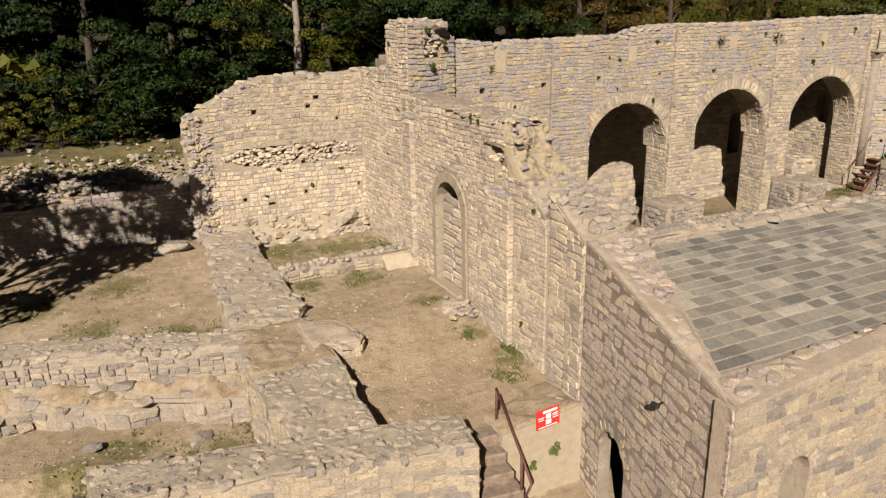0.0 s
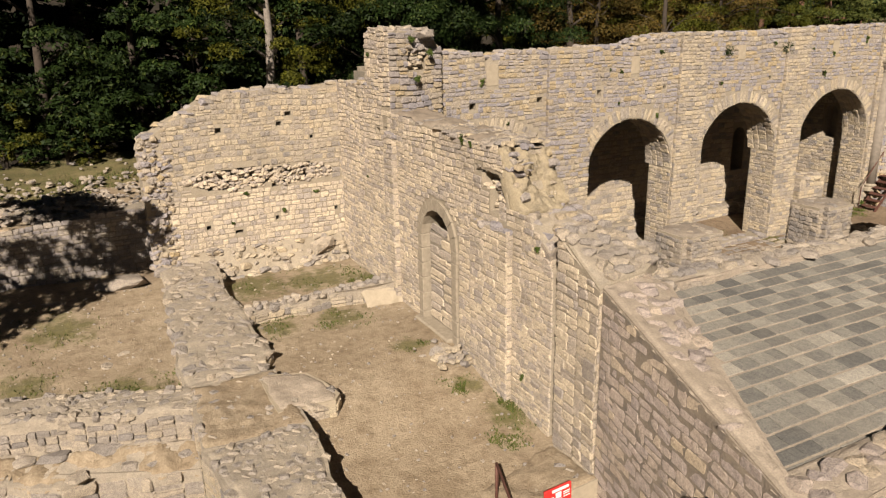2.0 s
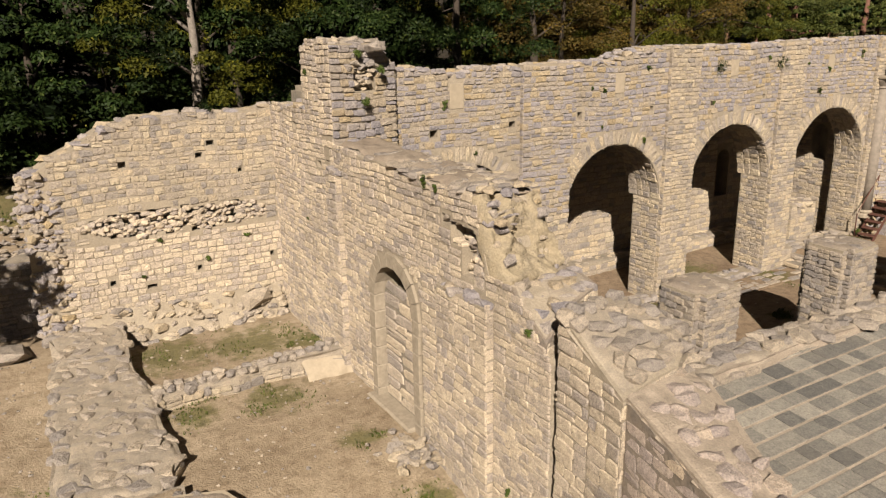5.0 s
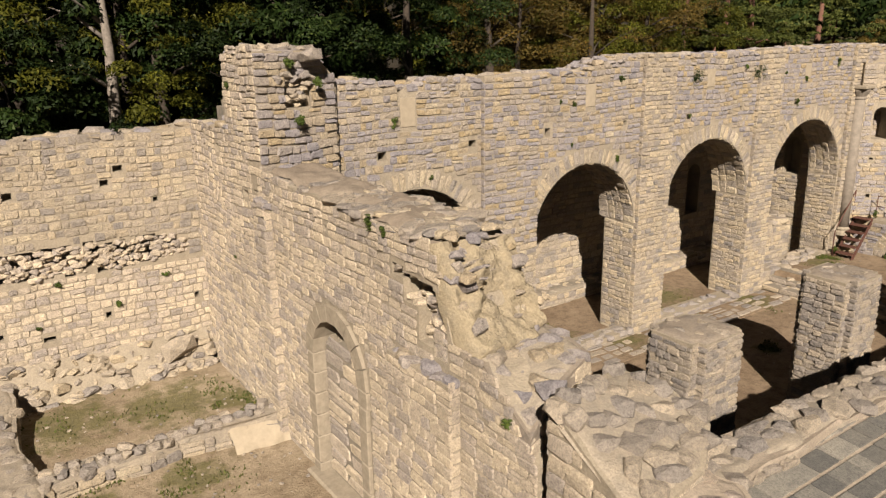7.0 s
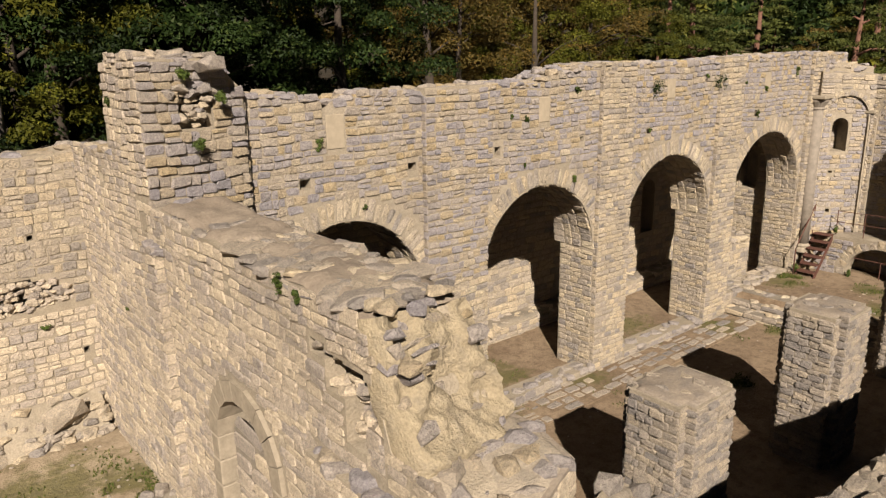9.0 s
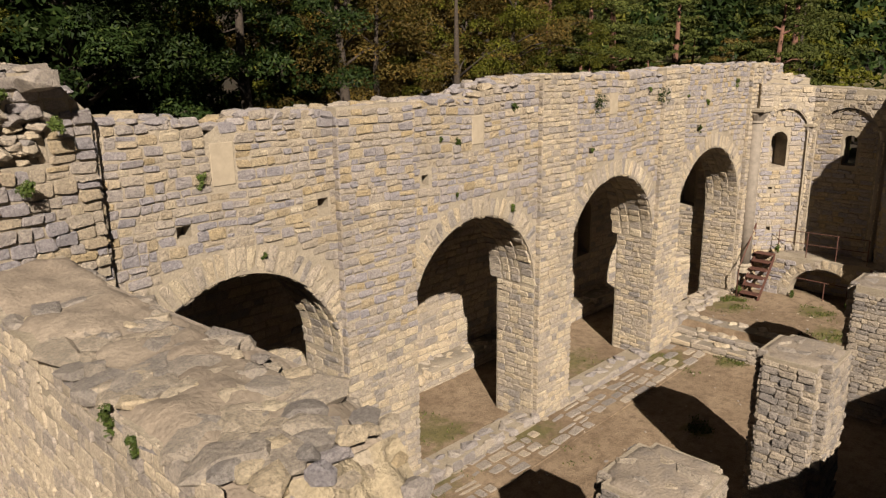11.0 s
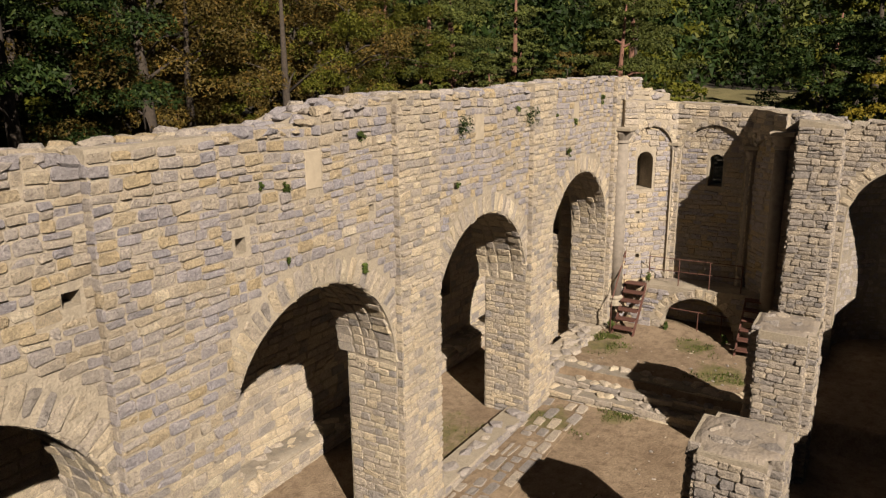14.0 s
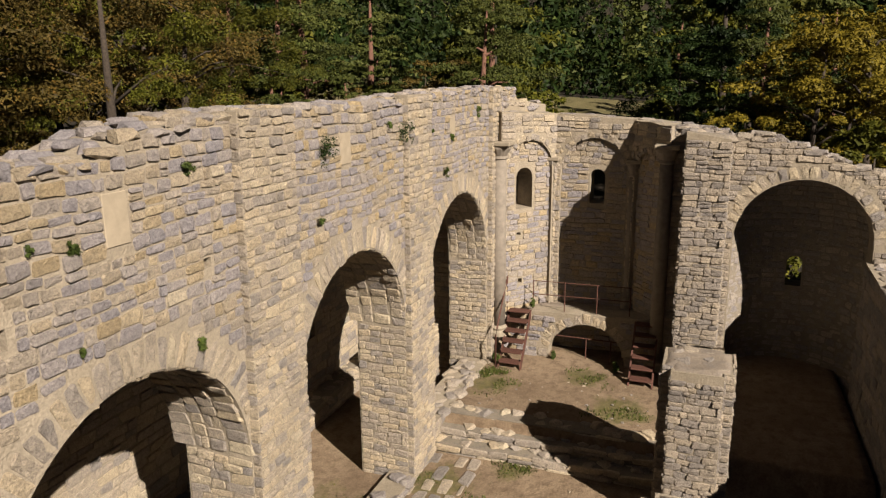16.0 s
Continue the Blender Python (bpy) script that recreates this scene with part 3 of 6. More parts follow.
def block(name, poly, z0, tops, label, key, sides=None, top_key=None, body=None, category="wall", kind="structure", near=None, limit=34, hs=(0.09, 0.17), ls=(0.14, 0.36),
          top_stones=True, top_size=((0.14, 0.3), (0.15, 0.38)), parent_to=None, proud=(0.002, 0.022), top_proud=(0.0, 0.03), top_lift=(0.0, 0.034), lump=None, holes=None, gap=0.008, broken=0.0, laid=False, cover=0.95, inset=0.0):
    """A wall piece of any plan, counter-clockwise, with a height at each corner, faced and topped with rubble."""
    n = len(poly)
    zs = tops if isinstance(tops, (list, tuple)) else [tops] * n
    if broken:
        poly, zs = rough_plan(poly, zs, broken)
        n = len(poly)
    cx, cy, cz = sum(p[0] for p in poly) / n, sum(p[1] for p in poly) / n, sum(zs) / n
    vs = [(p[0], p[1], z0) for p in poly] + [(p[0], p[1], z) for p, z in zip(poly, zs)] + [(cx, cy, cz)]
    fs = [(i, (i + 1) % n, n + (i + 1) % n, n + i) for i in range(n)] + [(n + i, n + (i + 1) % n, 2 * n) for i in range(n)]
    ob = part(name, (vs, fs), body or mortar)
    tagged(ob, label, category, kind=kind)

    def top_at(x, y):
        best, gap_least = cz, 9.0
        for i in range(n):
            (ax, ay), (bx, by) = poly[i], poly[(i + 1) % n]
            t = min(1, max(0, ((x - ax) * (bx - ax) + (y - ay) * (by - ay)) / max((bx - ax) ** 2 + (by - ay) ** 2, 1e-9)))
            d = math.hypot(x - ax - t * (bx - ax), y - ay - t * (by - ay))
            if d < gap_least:
                best, gap_least = zs[i] + (zs[(i + 1) % n] - zs[i]) * t, d
        for i in range(n):
            (ax, ay), (bx, by) = poly[i], poly[(i + 1) % n]
            d = (bx - ax) * (cy - ay) - (cx - ax) * (by - ay)
            if abs(d) < 1e-9:
                continue
            b = ((x - ax) * (cy - ay) - (cx - ax) * (y - ay)) / d
            c = ((bx - ax) * (y - ay) - (x - ax) * (by - ay)) / d
            a = 1 - b - c
            if a >= -0.02 and b >= -0.02 and c >= -0.02:
                best = a * zs[i] + b * zs[(i + 1) % n] + c * cz
        return best

    st = []
    for i in range(n):
        if sides is not None and i not in sides:
            continue
        (ax, ay), (bx, by) = poly[i], poly[(i + 1) % n]
        ln = math.hypot(bx - ax, by - ay)
        f = flat_face((ax, ay, 0), (bx - ax, by - ay, 0))
        za, zb = zs[i], zs[(i + 1) % n]
        st += lay(f, ln, z0, max(za, zb), lambda u, v: v < za + (zb - za) * u / ln + (-0.035 if lump else 0.01) and (holes is None or holes(i, u, v)), hs, ls, gap=gap, proud=proud, seed=i + n)
    set_stones(ob, st, key, near, limit)
    if top_stones and not laid:
        sz = ((top_size[0][0] + top_size[1][0]) / 2, (top_size[0][1] + top_size[1][1]) / 2)
        set_stones(ob, pack(poly, top_at, sz, top_lift, cover, inset), top_key or key, near, limit // 2)
    elif top_stones:
        x0, x1, y0, y1 = min(p[0] for p in poly), max(p[0] for p in poly), min(p[1] for p in poly), max(p[1] for p in poly)
        f = lambda u, v: (Vector((x0 + u, y0 + v, top_at(x0 + u, y0 + v))), Vector((1, 0, 0)), Vector((0, 1, 0)), Vector((0, 0, 1)))
        st = lay(f, x1 - x0, 0, y1 - y0, lambda u, v: in_plan(poly, x0 + u, y0 + v) and edge_gap(poly, x0 + u, y0 + v) > 0.03, top_size[0], top_size[1], gap=0.03, proud=top_proud, wob=0.12, seed=n * 3)
        st = [(c + Vector((0, 0, rng.uniform(*top_lift))), a * rng.uniform(0.95, 1.25), b * rng.uniform(0.95, 1.25), Vector((0, 0, rng.uniform(0.10, 0.16))), 28 + rng.randrange(16)) for c, a, b, d, k in st if rng.random() < 0.95]
        set_stones(ob, st, top_key or key, near, limit // 2)
    if lump:
        part("top_surface", lumps(poly, top_at, lump[1], 0.022), lump[0], ob, smooth=True)
    return ob


def rough_plan(poly, zs, amount=0.07, step=0.42):
    """A plan with broken, uneven edges, and its heights."""
    out, hz, n = [], [], len(poly)
    for i in range(n):
        (ax, ay), (bx, by) = poly[i], poly[(i + 1) % n]
        ln = math.hypot(bx - ax, by - ay)
        k = max(1, int(ln / step))
        for j in range(k):
            t = j / k
            d = rng.uniform(-amount, amount * 0.6) if j else 0.0
            out.append((ax + (bx - ax) * t + (by - ay) / ln * d, ay + (by - ay) * t - (bx - ax) / ln * d))
            hz.append(zs[i] + (zs[(i + 1) % n] - zs[i]) * t + rng.uniform(-0.04, 0.03) * (1 if j else 0))
    return out, hz


def pack(poly, top_at, size, lift, cover=0.95, inset=0.0):
    """Broken stones packed close over a plan, bedded to their shoulders."""
    out = []
    x0, x1, y0, y1 = min(p[0] for p in poly), max(p[0] for p in poly), min(p[1] for p in poly), max(p[1] for p in poly)
    s = (size[0] + size[1]) / 2
    y = y0
    while y < y1:
        x = x0 + rng.uniform(0, s)
        while x < x1:
            l = rng.uniform(*size)
            px, py = x + l / 2, y + rng.gauss(0, s * 0.16)
            if rng.random() < cover and in_plan(poly, px, py) and (inset == 0 or edge_gap(poly, px, py) > inset):
                t = rng.gauss(0, 0.35)
                a = Vector((math.cos(t), math.sin(t), rng.gauss(0, 0.10))).normalized()
                b = Vector((0, rng.gauss(0, 0.10), 1)).cross(a).normalized()
                d = rng.uniform(0.11, 0.17)
                z = top_at(px, py) + 0.028 + rng.uniform(*lift) - d / 2
                out.append((Vector((px, py, z)), a * l * 1.08, b * s * rng.uniform(0.85, 1.2), a.cross(b) * d, 28 + rng.randrange(16)))
            x += l
        y += s * 0.93
    return out


def patch(parent, face, u0, v0, u1, v1, mat, proud=0.012, name="plaster_patch", label="smooth pale lime plaster patch"):
    p, a, w, nn = face(u0, v0)
    m = Matrix(((a.x, w.x, nn.x, p.x), (a.y, w.y, nn.y, p.y), (a.z, w.z, nn.z, p.z), (0, 0, 0, 1)))
    return part(name, moved(box(0, 0, -0.05, u1 - u0, v1 - v0, proud, 0.006), m), mat, parent, label)


# ---- nave arcade ----
AY = 15.64
arcade_face = flat_face((0, AY, 0), (1, 0, 0))
arcade_top = ragged([(7.9, 5.72), (8.9, 5.62), (9.0, 5.60), (9.06, 5.36), (9.14, 5.36), (9.2, 5.54), (9.75, 5.64), (10.6, 5.62), (11.3, 5.62), (12.0, 5.68), (12.9, 5.63), (13.1, 5.66), (13.5, 5.78), (13.9, 5.86), (15, 5.88), (16.45, 5.87), (18, 5.88), (22.4, 5.94), (24.6, 5.9)], 0.035, 2.6, 3)
ARCHES = [(9.25, 1.37, 2.48), (13.22, 1.39, 2.46), (17.03, 1.47, 2.52), (21.0, 1.58, 2.54)]
PIL = [(10.64, 11.84), (14.63, 15.55), (18.51, 19.41), (22.62, 23.2)]
HOLES = [(8.7, 4.44, 0.16, 0.13), (10.45, 4.48, 0.15, 0.12), (12.15, 4.53, 0.13, 0.15), (14.19, 4.55, 0.10, 0.09), (16.14, 4.53, 0.12, 0.10), (11.42, 3.91, 0.14, 0.09), (11.28, 3.09, 0.14, 0.10), (17.98, 4.59, 0.1, 0.1), (20.19, 4.6, 0.14, 0.14), (15.09, 2.96, 0.08, 0.08)]
shift = 6.75
face_a = flat_face((shift, AY, 0), (1, 0, 0))
PATCHES = [(9.06, 4.86, 9.33, 5.31), (13.09, 4.92, 13.33, 5.32), (16.67, 5.11, 16.94, 5.49), (20.45, 5.14, 20.68, 5.45)]
sk = [(a - shift, -1, b - shift, 9) for a, b in PIL] + [(a - shift, b, c - shift, d) for a, b, c, d in PATCHES] + [(8.99 - shift, 5.2, 9.15 - shift, 6)]
wall_n = wall("wall_nave_arcade", face_a, 17.85, -0.1, lambda u: arcade_top(u + shift), "sunlit nave wall of grey and cream rubble stone with four round arches", "stone", (11.5, AY, 4.2), 0.80,
              [(u - shift, r, v) for u, r, v in ARCHES], [(u - shift, v, w, h) for u, v, w, h in HOLES], skip=sk, ring=0.30, ring_count=38, limit=300, proud=(0.0, 0.022), low_key=("pale", 2.6), hs=(0.065, 0.130), ls=(0.09, 0.25), gap=0.013)
for a, b, c, d in PATCHES:
    patch(wall_n, face_a, a - shift, b, c - shift, d, plaster)
for k, (a, b) in enumerate(PIL):
    pf = flat_face((a, AY - 0.09, 0), (1, 0, 0))
    pil = part("pilaster", box(a, AY - 0.09, -0.1, b, AY + 0.1, arcade_top((a + b) / 2) - 0.05), mortar, wall_n)
    tp = lambda u: arcade_top(u + a)
    st = lay(pf, b - a, -0.05, 6, lambda u, v: v < tp(u) - 0.01, (0.07, 0.13), (0.10, 0.26), gap=0.012, seed=30 + k)
    side = flat_face((a, AY + 0.01, 0), (0, -1, 0))
    st += [one_stone(side, 0.055, v, 0.10, 0.11, rng.uniform(0.0, 0.012)) for v in np.arange(0.05, tp(0) - 0.15, 0.125)]
    set_stones(pil, [t for t in st if t[0].z > 2.6], "pale" if k else "stone", (a, AY, 3), 50)
    set_stones(pil, [t for t in st if t[0].z <= 2.6], "pale", (a, AY, 1), 30)
for uc, r, vs in ARCHES:                                        # reveals and soffits
    for sgn in (-1, 1):
        f = flat_face((uc + sgn * r, AY + (0.78 if sgn > 0 else 0.02), 0), (0, -sgn, 0))
        add_stones(wall_n, lay(f, 0.76, -0.05, vs, lambda u, v: v < vs, (0.07, 0.13), (0.11, 0.28), seed=int(uc) + sgn), "pale", (uc, AY, 1), 40)
    f = lambda u, v: (Vector((uc + r * math.cos(u / r), AY + v, vs + r * math.sin(u / r))), Vector((-math.sin(u / r), 0, math.cos(u / r))), Vector((0, 1, 0)), Vector((-math.cos(u / r), 0, -math.sin(u / r))))
    add_stones(wall_n, lay(f, math.pi * r, 0.0, 0.78, lambda u, v: True, (0.16, 0.3), (0.10, 0.16), seed=int(uc)), "pale", (uc, AY, 3), 20)
line = (Vector((0, AY + 0.38, 0)), Vector((1, 0, 0)), 7.95, 24.5)
add_stones(wall_n, [s for s in coping(line, lambda u: arcade_top(u) - 0.10, 0.84, rows=4, size=(0.14, 0.34), h=(0.07, 0.15)) if not (8.97 < s[0].x < 9.17)], "stone", (14, AY, 5.6), 140)

# aisle behind the arches
BY = 18.36
face_b = flat_face((7.4, BY, 0), (1, 0, 0))
aisle_wall = wall("wall_aisle", face_b, 17.6, -0.1, lambda u: 5.2, "shaded rear wall of the side aisle with a tall narrow slit", "pale", (14, BY, 1.5), 0.7, windows=[(20.2 - 7.4, 0.27, 1.35, 2.48)], limit=100, cap=0.0, hs=(0.09, 0.17), ls=(0.16, 0.42), extra_inside=lambda u, v: v < 3.9)
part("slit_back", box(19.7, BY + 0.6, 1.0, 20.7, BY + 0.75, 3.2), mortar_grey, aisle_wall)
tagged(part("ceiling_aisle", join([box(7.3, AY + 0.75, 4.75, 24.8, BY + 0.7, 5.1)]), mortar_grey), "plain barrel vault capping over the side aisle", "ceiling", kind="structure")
end_wall = wall("wall_aisle_end", flat_face((22.9, 18.4, 0), (0, -1, 0)), 1.98, -0.1, lambda u: 5.0, "rubble cross wall closing the side aisle with a narrow round-headed niche", "pale", (22.9, 17.2, 2), 0.5, windows=[(1.28, 0.24, 2.35, 3.15)], cap=0.0, limit=60)
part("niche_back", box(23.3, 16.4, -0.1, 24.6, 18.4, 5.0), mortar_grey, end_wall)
bench = block("stone_bench", [(11.2, 17.85), (22.8, 17.9), (22.8, 18.38), (11.2, 18.38)], -0.1, [0.28, 0.34, 0.36, 0.3], "low rubble bench along the aisle wall", "pale", sides=[0], category="bench", kind="", lump=(mortar_grey, 0.04))
block("stone_block", [(21.0, 16.5), (22.1, 16.5), (22.1, 17.3), (21.0, 17.3)], -0.05, 1.28, "squat masonry block of coursed rubble in the arch bay", "pale", category="block", kind="", lump=(wall_top, 0.02))

# ---- gate wall and tower ----
GX = 6.6
gate_face = flat_face((GX, 18.5, 0), (0, -1, 0))
gate_top = ragged([(0, 5.0), (1.3, 5.02), (1.98, 5.15), (2.0, 6.12), (2.5, 6.2), (2.74, 6.1), (2.76, 4.62), (4.2, 4.52), (6.9, 4.48), (7.3, 4.42), (7.40, 4.30), (7.46, 4.10), (7.56, 3.85), (7.66, 3.56), (7.9, 3.50), (8.2, 3.46), (8.45, 3.36), (8.6, 3.0), (8.8, 2.9)], 0.03, 2.2, 9)
GHOLES = [(18.5 - 17.06, 4.63, 0.16, 0.14), (18.5 - 15.95, 4.08, 0.2, 0.12), (18.5 - 15.55, 4.22, 0.2, 0.12), (18.5 - 13.39, 4.08, 0.09, 0.08), (6.72, 3.98, 0.22, 0.12), (6.96, 3.84, 0.26, 0.30), (7.22, 3.66, 0.26, 0.62), (7.46, 3.60, 0.22, 0.66), (18.5 - 10.39, 3.0, 0.12, 0.1), (18.5 - 12.5, 2.9, 0.08, 0.08), (18.5 - 10.9, 1.6, 0.08, 0.08), (18.5 - 16.8, 2.6, 0.08, 0.08)]
DOOR = (18.5 - 13.29, 0.60, 2.33)                                # middle, half width, springing
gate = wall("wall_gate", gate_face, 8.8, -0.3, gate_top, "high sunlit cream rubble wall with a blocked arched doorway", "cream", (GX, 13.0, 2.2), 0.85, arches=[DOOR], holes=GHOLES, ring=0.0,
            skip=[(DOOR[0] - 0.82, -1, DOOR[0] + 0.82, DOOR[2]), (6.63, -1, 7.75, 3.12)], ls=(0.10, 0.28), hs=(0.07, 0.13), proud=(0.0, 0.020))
# doorway: dressed jambs and arch, sunken stone filling that stops short of the crown, sill
DY = 13.29
fill_face = flat_face((GX + 0.11, DY + 0.545, 0), (0, -1, 0))
door = part("door_1", join([box(GX + 0.115, DY - 0.6, -0.2, GX + 0.5, DY + 0.545, 2.42), box(GX + 0.62, DY - 0.75, -0.2, GX + 0.83, DY + 0.75, 3.1)]), mortar_grey)
tagged(door, "blocked arched doorway filled with coursed dressed stone", "doorway", kind="structure")
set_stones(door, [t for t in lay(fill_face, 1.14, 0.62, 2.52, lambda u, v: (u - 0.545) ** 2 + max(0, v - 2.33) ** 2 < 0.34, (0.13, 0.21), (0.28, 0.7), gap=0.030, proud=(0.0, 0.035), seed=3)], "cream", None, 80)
for sgn in (-1, 1):
    z = 0.36
    while z < 2.30:
        h = min(rng.uniform(0.28, 0.46), 2.34 - z)
        y0, w = DY + sgn * 0.592, rng.uniform(0.17, 0.22)
        part("jamb_stone", box(GX - 0.045, min(y0, y0 + sgn * w), z, GX + 0.4, max(y0, y0 + sgn * w), z + h - 0.008, 0.012), dressed, door, "smooth dressed jamb stone")
        z += h
for k in range(9):                                              # arch stones
    a0, a1 = math.pi * k / 9 + 0.008, math.pi * (k + 1) / 9 - 0.008
    ring_pts = [(r * math.cos(a), r * math.sin(a)) for r, a in ((0.592, a0), (0.80, a0), (0.80, a1), (0.592, a1))]
    vs = [(x, DY + c, 2.34 + q) for x in (GX - 0.045, GX + 0.3) for c, q in ring_pts]
    part("arch_stone", (vs, [(0, 1, 2, 3), (7, 6, 5, 4), (0, 4, 5, 1), (1, 5, 6, 2), (2, 6, 7, 3), (3, 7, 4, 0)]), dressed, door)
part("sill", box(GX - 0.16, DY - 0.62, 0.3, GX + 0.3, DY + 0.80, 0.62, 0.03), dressed, door, "worn stone threshold")
# pilasters on the gate wall
for y0, y1, z1 in ((15.02, 15.42, 4.05), (10.75, 11.87, 3.12)):
    pl = part("pilaster", box(GX - 0.11, y0, -0.1, GX + 0.1, y1, z1), mortar, gate)
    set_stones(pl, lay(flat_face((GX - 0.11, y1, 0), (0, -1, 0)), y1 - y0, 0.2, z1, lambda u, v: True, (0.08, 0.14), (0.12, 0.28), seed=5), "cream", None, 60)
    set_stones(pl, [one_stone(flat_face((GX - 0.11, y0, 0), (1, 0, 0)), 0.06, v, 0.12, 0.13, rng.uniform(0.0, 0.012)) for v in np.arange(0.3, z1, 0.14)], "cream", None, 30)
    set_stones(pl, rocks_on([(GX - 0.05 + 0.06 * rng.random(), y0 + (y1 - y0) * (k + 0.5) / 7, z1 + rng.uniform(-0.02, 0.05)) for k in range(7)], (0.14, 0.24), 0.55), "stone", None, 12)
# tower body, standing on the gate wall's corner
tower = block("wall_tower", [(GX + 0.8, 15.46), (7.55, 15.50), (7.93, 15.56), (7.95, 16.5), (GX + 0.8, 16.5)], -0.1, [6.08, 6.05, 5.66, 5.62, 6.1], "broken corner turret of the gate wall in weathered rubble", "stone", sides=[1, 3], top_stones=True, limit=40)
tower_face = flat_face((GX, 15.26, 0), (1.28, 0.24, 0))


def tower_keeps(u, v):
    """The turret's broken front: its stepped outline and a torn pocket."""
    return v < (6.14 if u < 1.0 else 5.98 if u < 1.12 else 5.76) + 0.04 * noise.noise(Vector((u * 4, 3, 1))) and not (0.45 < u < 0.88 and 5.30 < v < 5.66)


set_stones(tower, lay(tower_face, 1.30, 4.3, 6.3, tower_keeps, (0.07, 0.14), (0.11, 0.26), gap=0.012, seed=11, proud=(0.0, 0.04)), "stone", None, 90)
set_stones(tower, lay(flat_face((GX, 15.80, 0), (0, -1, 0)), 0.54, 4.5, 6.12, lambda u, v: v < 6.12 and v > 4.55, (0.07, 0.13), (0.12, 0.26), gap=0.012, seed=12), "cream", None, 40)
set_stones(tower, [one_stone(tower_face, 0.32 + 0.15 * k, 5.70 + 0.04 * (k % 2), 0.18, 0.13, 0.09, 0.12, shape=28 + k) for k in range(5)], "grey", None, 8)
set_stones(tower, rocks_on([(GX + rng.uniform(0.44, 0.80), 15.42, rng.uniform(5.32, 5.62)) for _ in range(16)], (0.08, 0.16), 0.7), "pale", None, 30)
tower_body = []
for u0, u1, z0, z1, back in ((0.005, 0.45, 4.2, 6.06, 0.0), (0.45, 0.88, 4.2, 5.30, 0.0), (0.45, 0.88, 5.30, 5.66, 0.10), (0.45, 0.88, 5.66, 6.06, 0.0), (0.88, 1.0, 4.2, 6.06, 0.0), (1.0, 1.12, 4.2, 5.9, 0.0), (1.12, 1.30, 4.2, 5.68, 0.0)):
    p, q, nn = tower_face(u0, 0)[0], tower_face(u1, 0)[0], tower_face(0, 0)[3]
    p, q = p - nn * (back + 0.002), q - nn * (back + 0.002)
    tower_body.append(([(p.x, p.y, z0), (q.x, q.y, z0), (q.x, 15.95, z0), (p.x, 15.95, z0), (p.x, p.y, z1), (q.x, q.y, z1), (q.x, 15.95, z1), (p.x, 15.95, z1)], [(0, 3, 2, 1), (4, 5, 6, 7), (0, 1, 5, 4), (1, 2, 6, 5), (2, 3, 7, 6), (3, 0, 4, 7)]))
part("turret_face", join(tower_body), mortar, tower)
line = (Vector((GX + 0.4, 18.5, 0)), Vector((0, -1, 0)), 0.05, 1.95)
add_stones(gate, coping(line, lambda u: gate_top(u) - 0.1, 0.85), "stone", None, 40)
line = (Vector((GX + 0.66, 18.5, 0)), Vector((0, -1, 0)), 2.02, 3.15)
add_stones(tower, [s for s in coping(line, lambda u: 6.02, 1.3, rows=4, size=(0.2, 0.4)) if s[0].x < 7.5], "stone", None, 40)
set_stones(tower, rocks_on([(GX + 0.15 + 0.8 * rng.random(), 15.45 + 0.85 * rng.random(), 6.07 + 0.04 * rng.random()) for _ in range(22)], (0.14, 0.30), 0.45), "rubble", None, 26)
# thick broken end of the gate wall
mass = block("wall_gate_mass", [(7.25, 11.30), (7.62, 11.38), (7.68, 12.2), (7.5, 13.6), (7.4, 15.2), (7.2, 15.2), (6.9, 11.25)], -0.1, [4.32, 4.28, 4.34, 4.42, 4.46, 4.46, 4.40], "broken wall mass with an earthy weathered top", "pale", sides=[0, 1, 2, 3, 6],
             body=wall_top, top_key="rubble", top_size=((0.12, 0.3), (0.14, 0.34)), top_lift=(-0.04, 0.02), cover=0.30, lump=(mass_earth, 0.08), near=(7.4, 11.6, 4.3), limit=90)
part("earth_top", lumps([(6.62, 11.04), (7.48, 11.18), (7.45, 15.25), (6.66, 15.25)], lambda x, y: gate_top(min(18.5 - y, 7.3)) - 0.05, 0.08), mass_earth, gate, "brown earth on the wall top", smooth=True)
ledge = block("wall_gate_ledge", [(6.61, 9.78), (7.0, 9.92), (7.62, 10.12), (7.72, 10.6), (7.70, 11.5), (6.95, 11.5), (6.65, 11.2), (6.61, 10.4)], -0.1, [3.02, 3.30, 3.40, 3.44, 3.5, 3.6, 3.6, 3.45], "rounded rubble ledge at the broken wall end", "cream", body=wall_top, top_key="stone", top_size=((0.12, 0.26), (0.14, 0.32)), top_lift=(0.02, 0.06), cover=1.0, lump=(top_mortar, 0.03), broken=0.04)
ev, ef, en = [], [], 34
for i in range(en + 1):                                         # torn end of mortar and core rubble below the wall top
    t = i / en
    for k in range(en + 1):
        s = k / en
        bend = 0.5 - 0.5 * math.cos(math.pi * t)
        x = 6.60 + 0.95 * s + 0.10 * t * s
        y = 10.98 + 0.12 * s - (0.36 - 0.05 * s) * t - 0.10 * bend + 0.05 * math.sin(math.pi * t) ** 2
        z = 4.44 - 0.10 * s - (1.02 - 0.06 * s) * (0.75 * t + 0.25 * bend)
        q = Vector((x * 2.3, y * 2.3, z * 2.3))
        d = 0.15 * noise.noise(q) + 0.09 * noise.noise(q * 2.7) + 0.05 * noise.noise(q * 6)
        edge = min(1.0, 8 * s + 0.25)
        ev.append((x + 0.2 * d * edge, y - d * edge, z + 0.3 * d * edge))
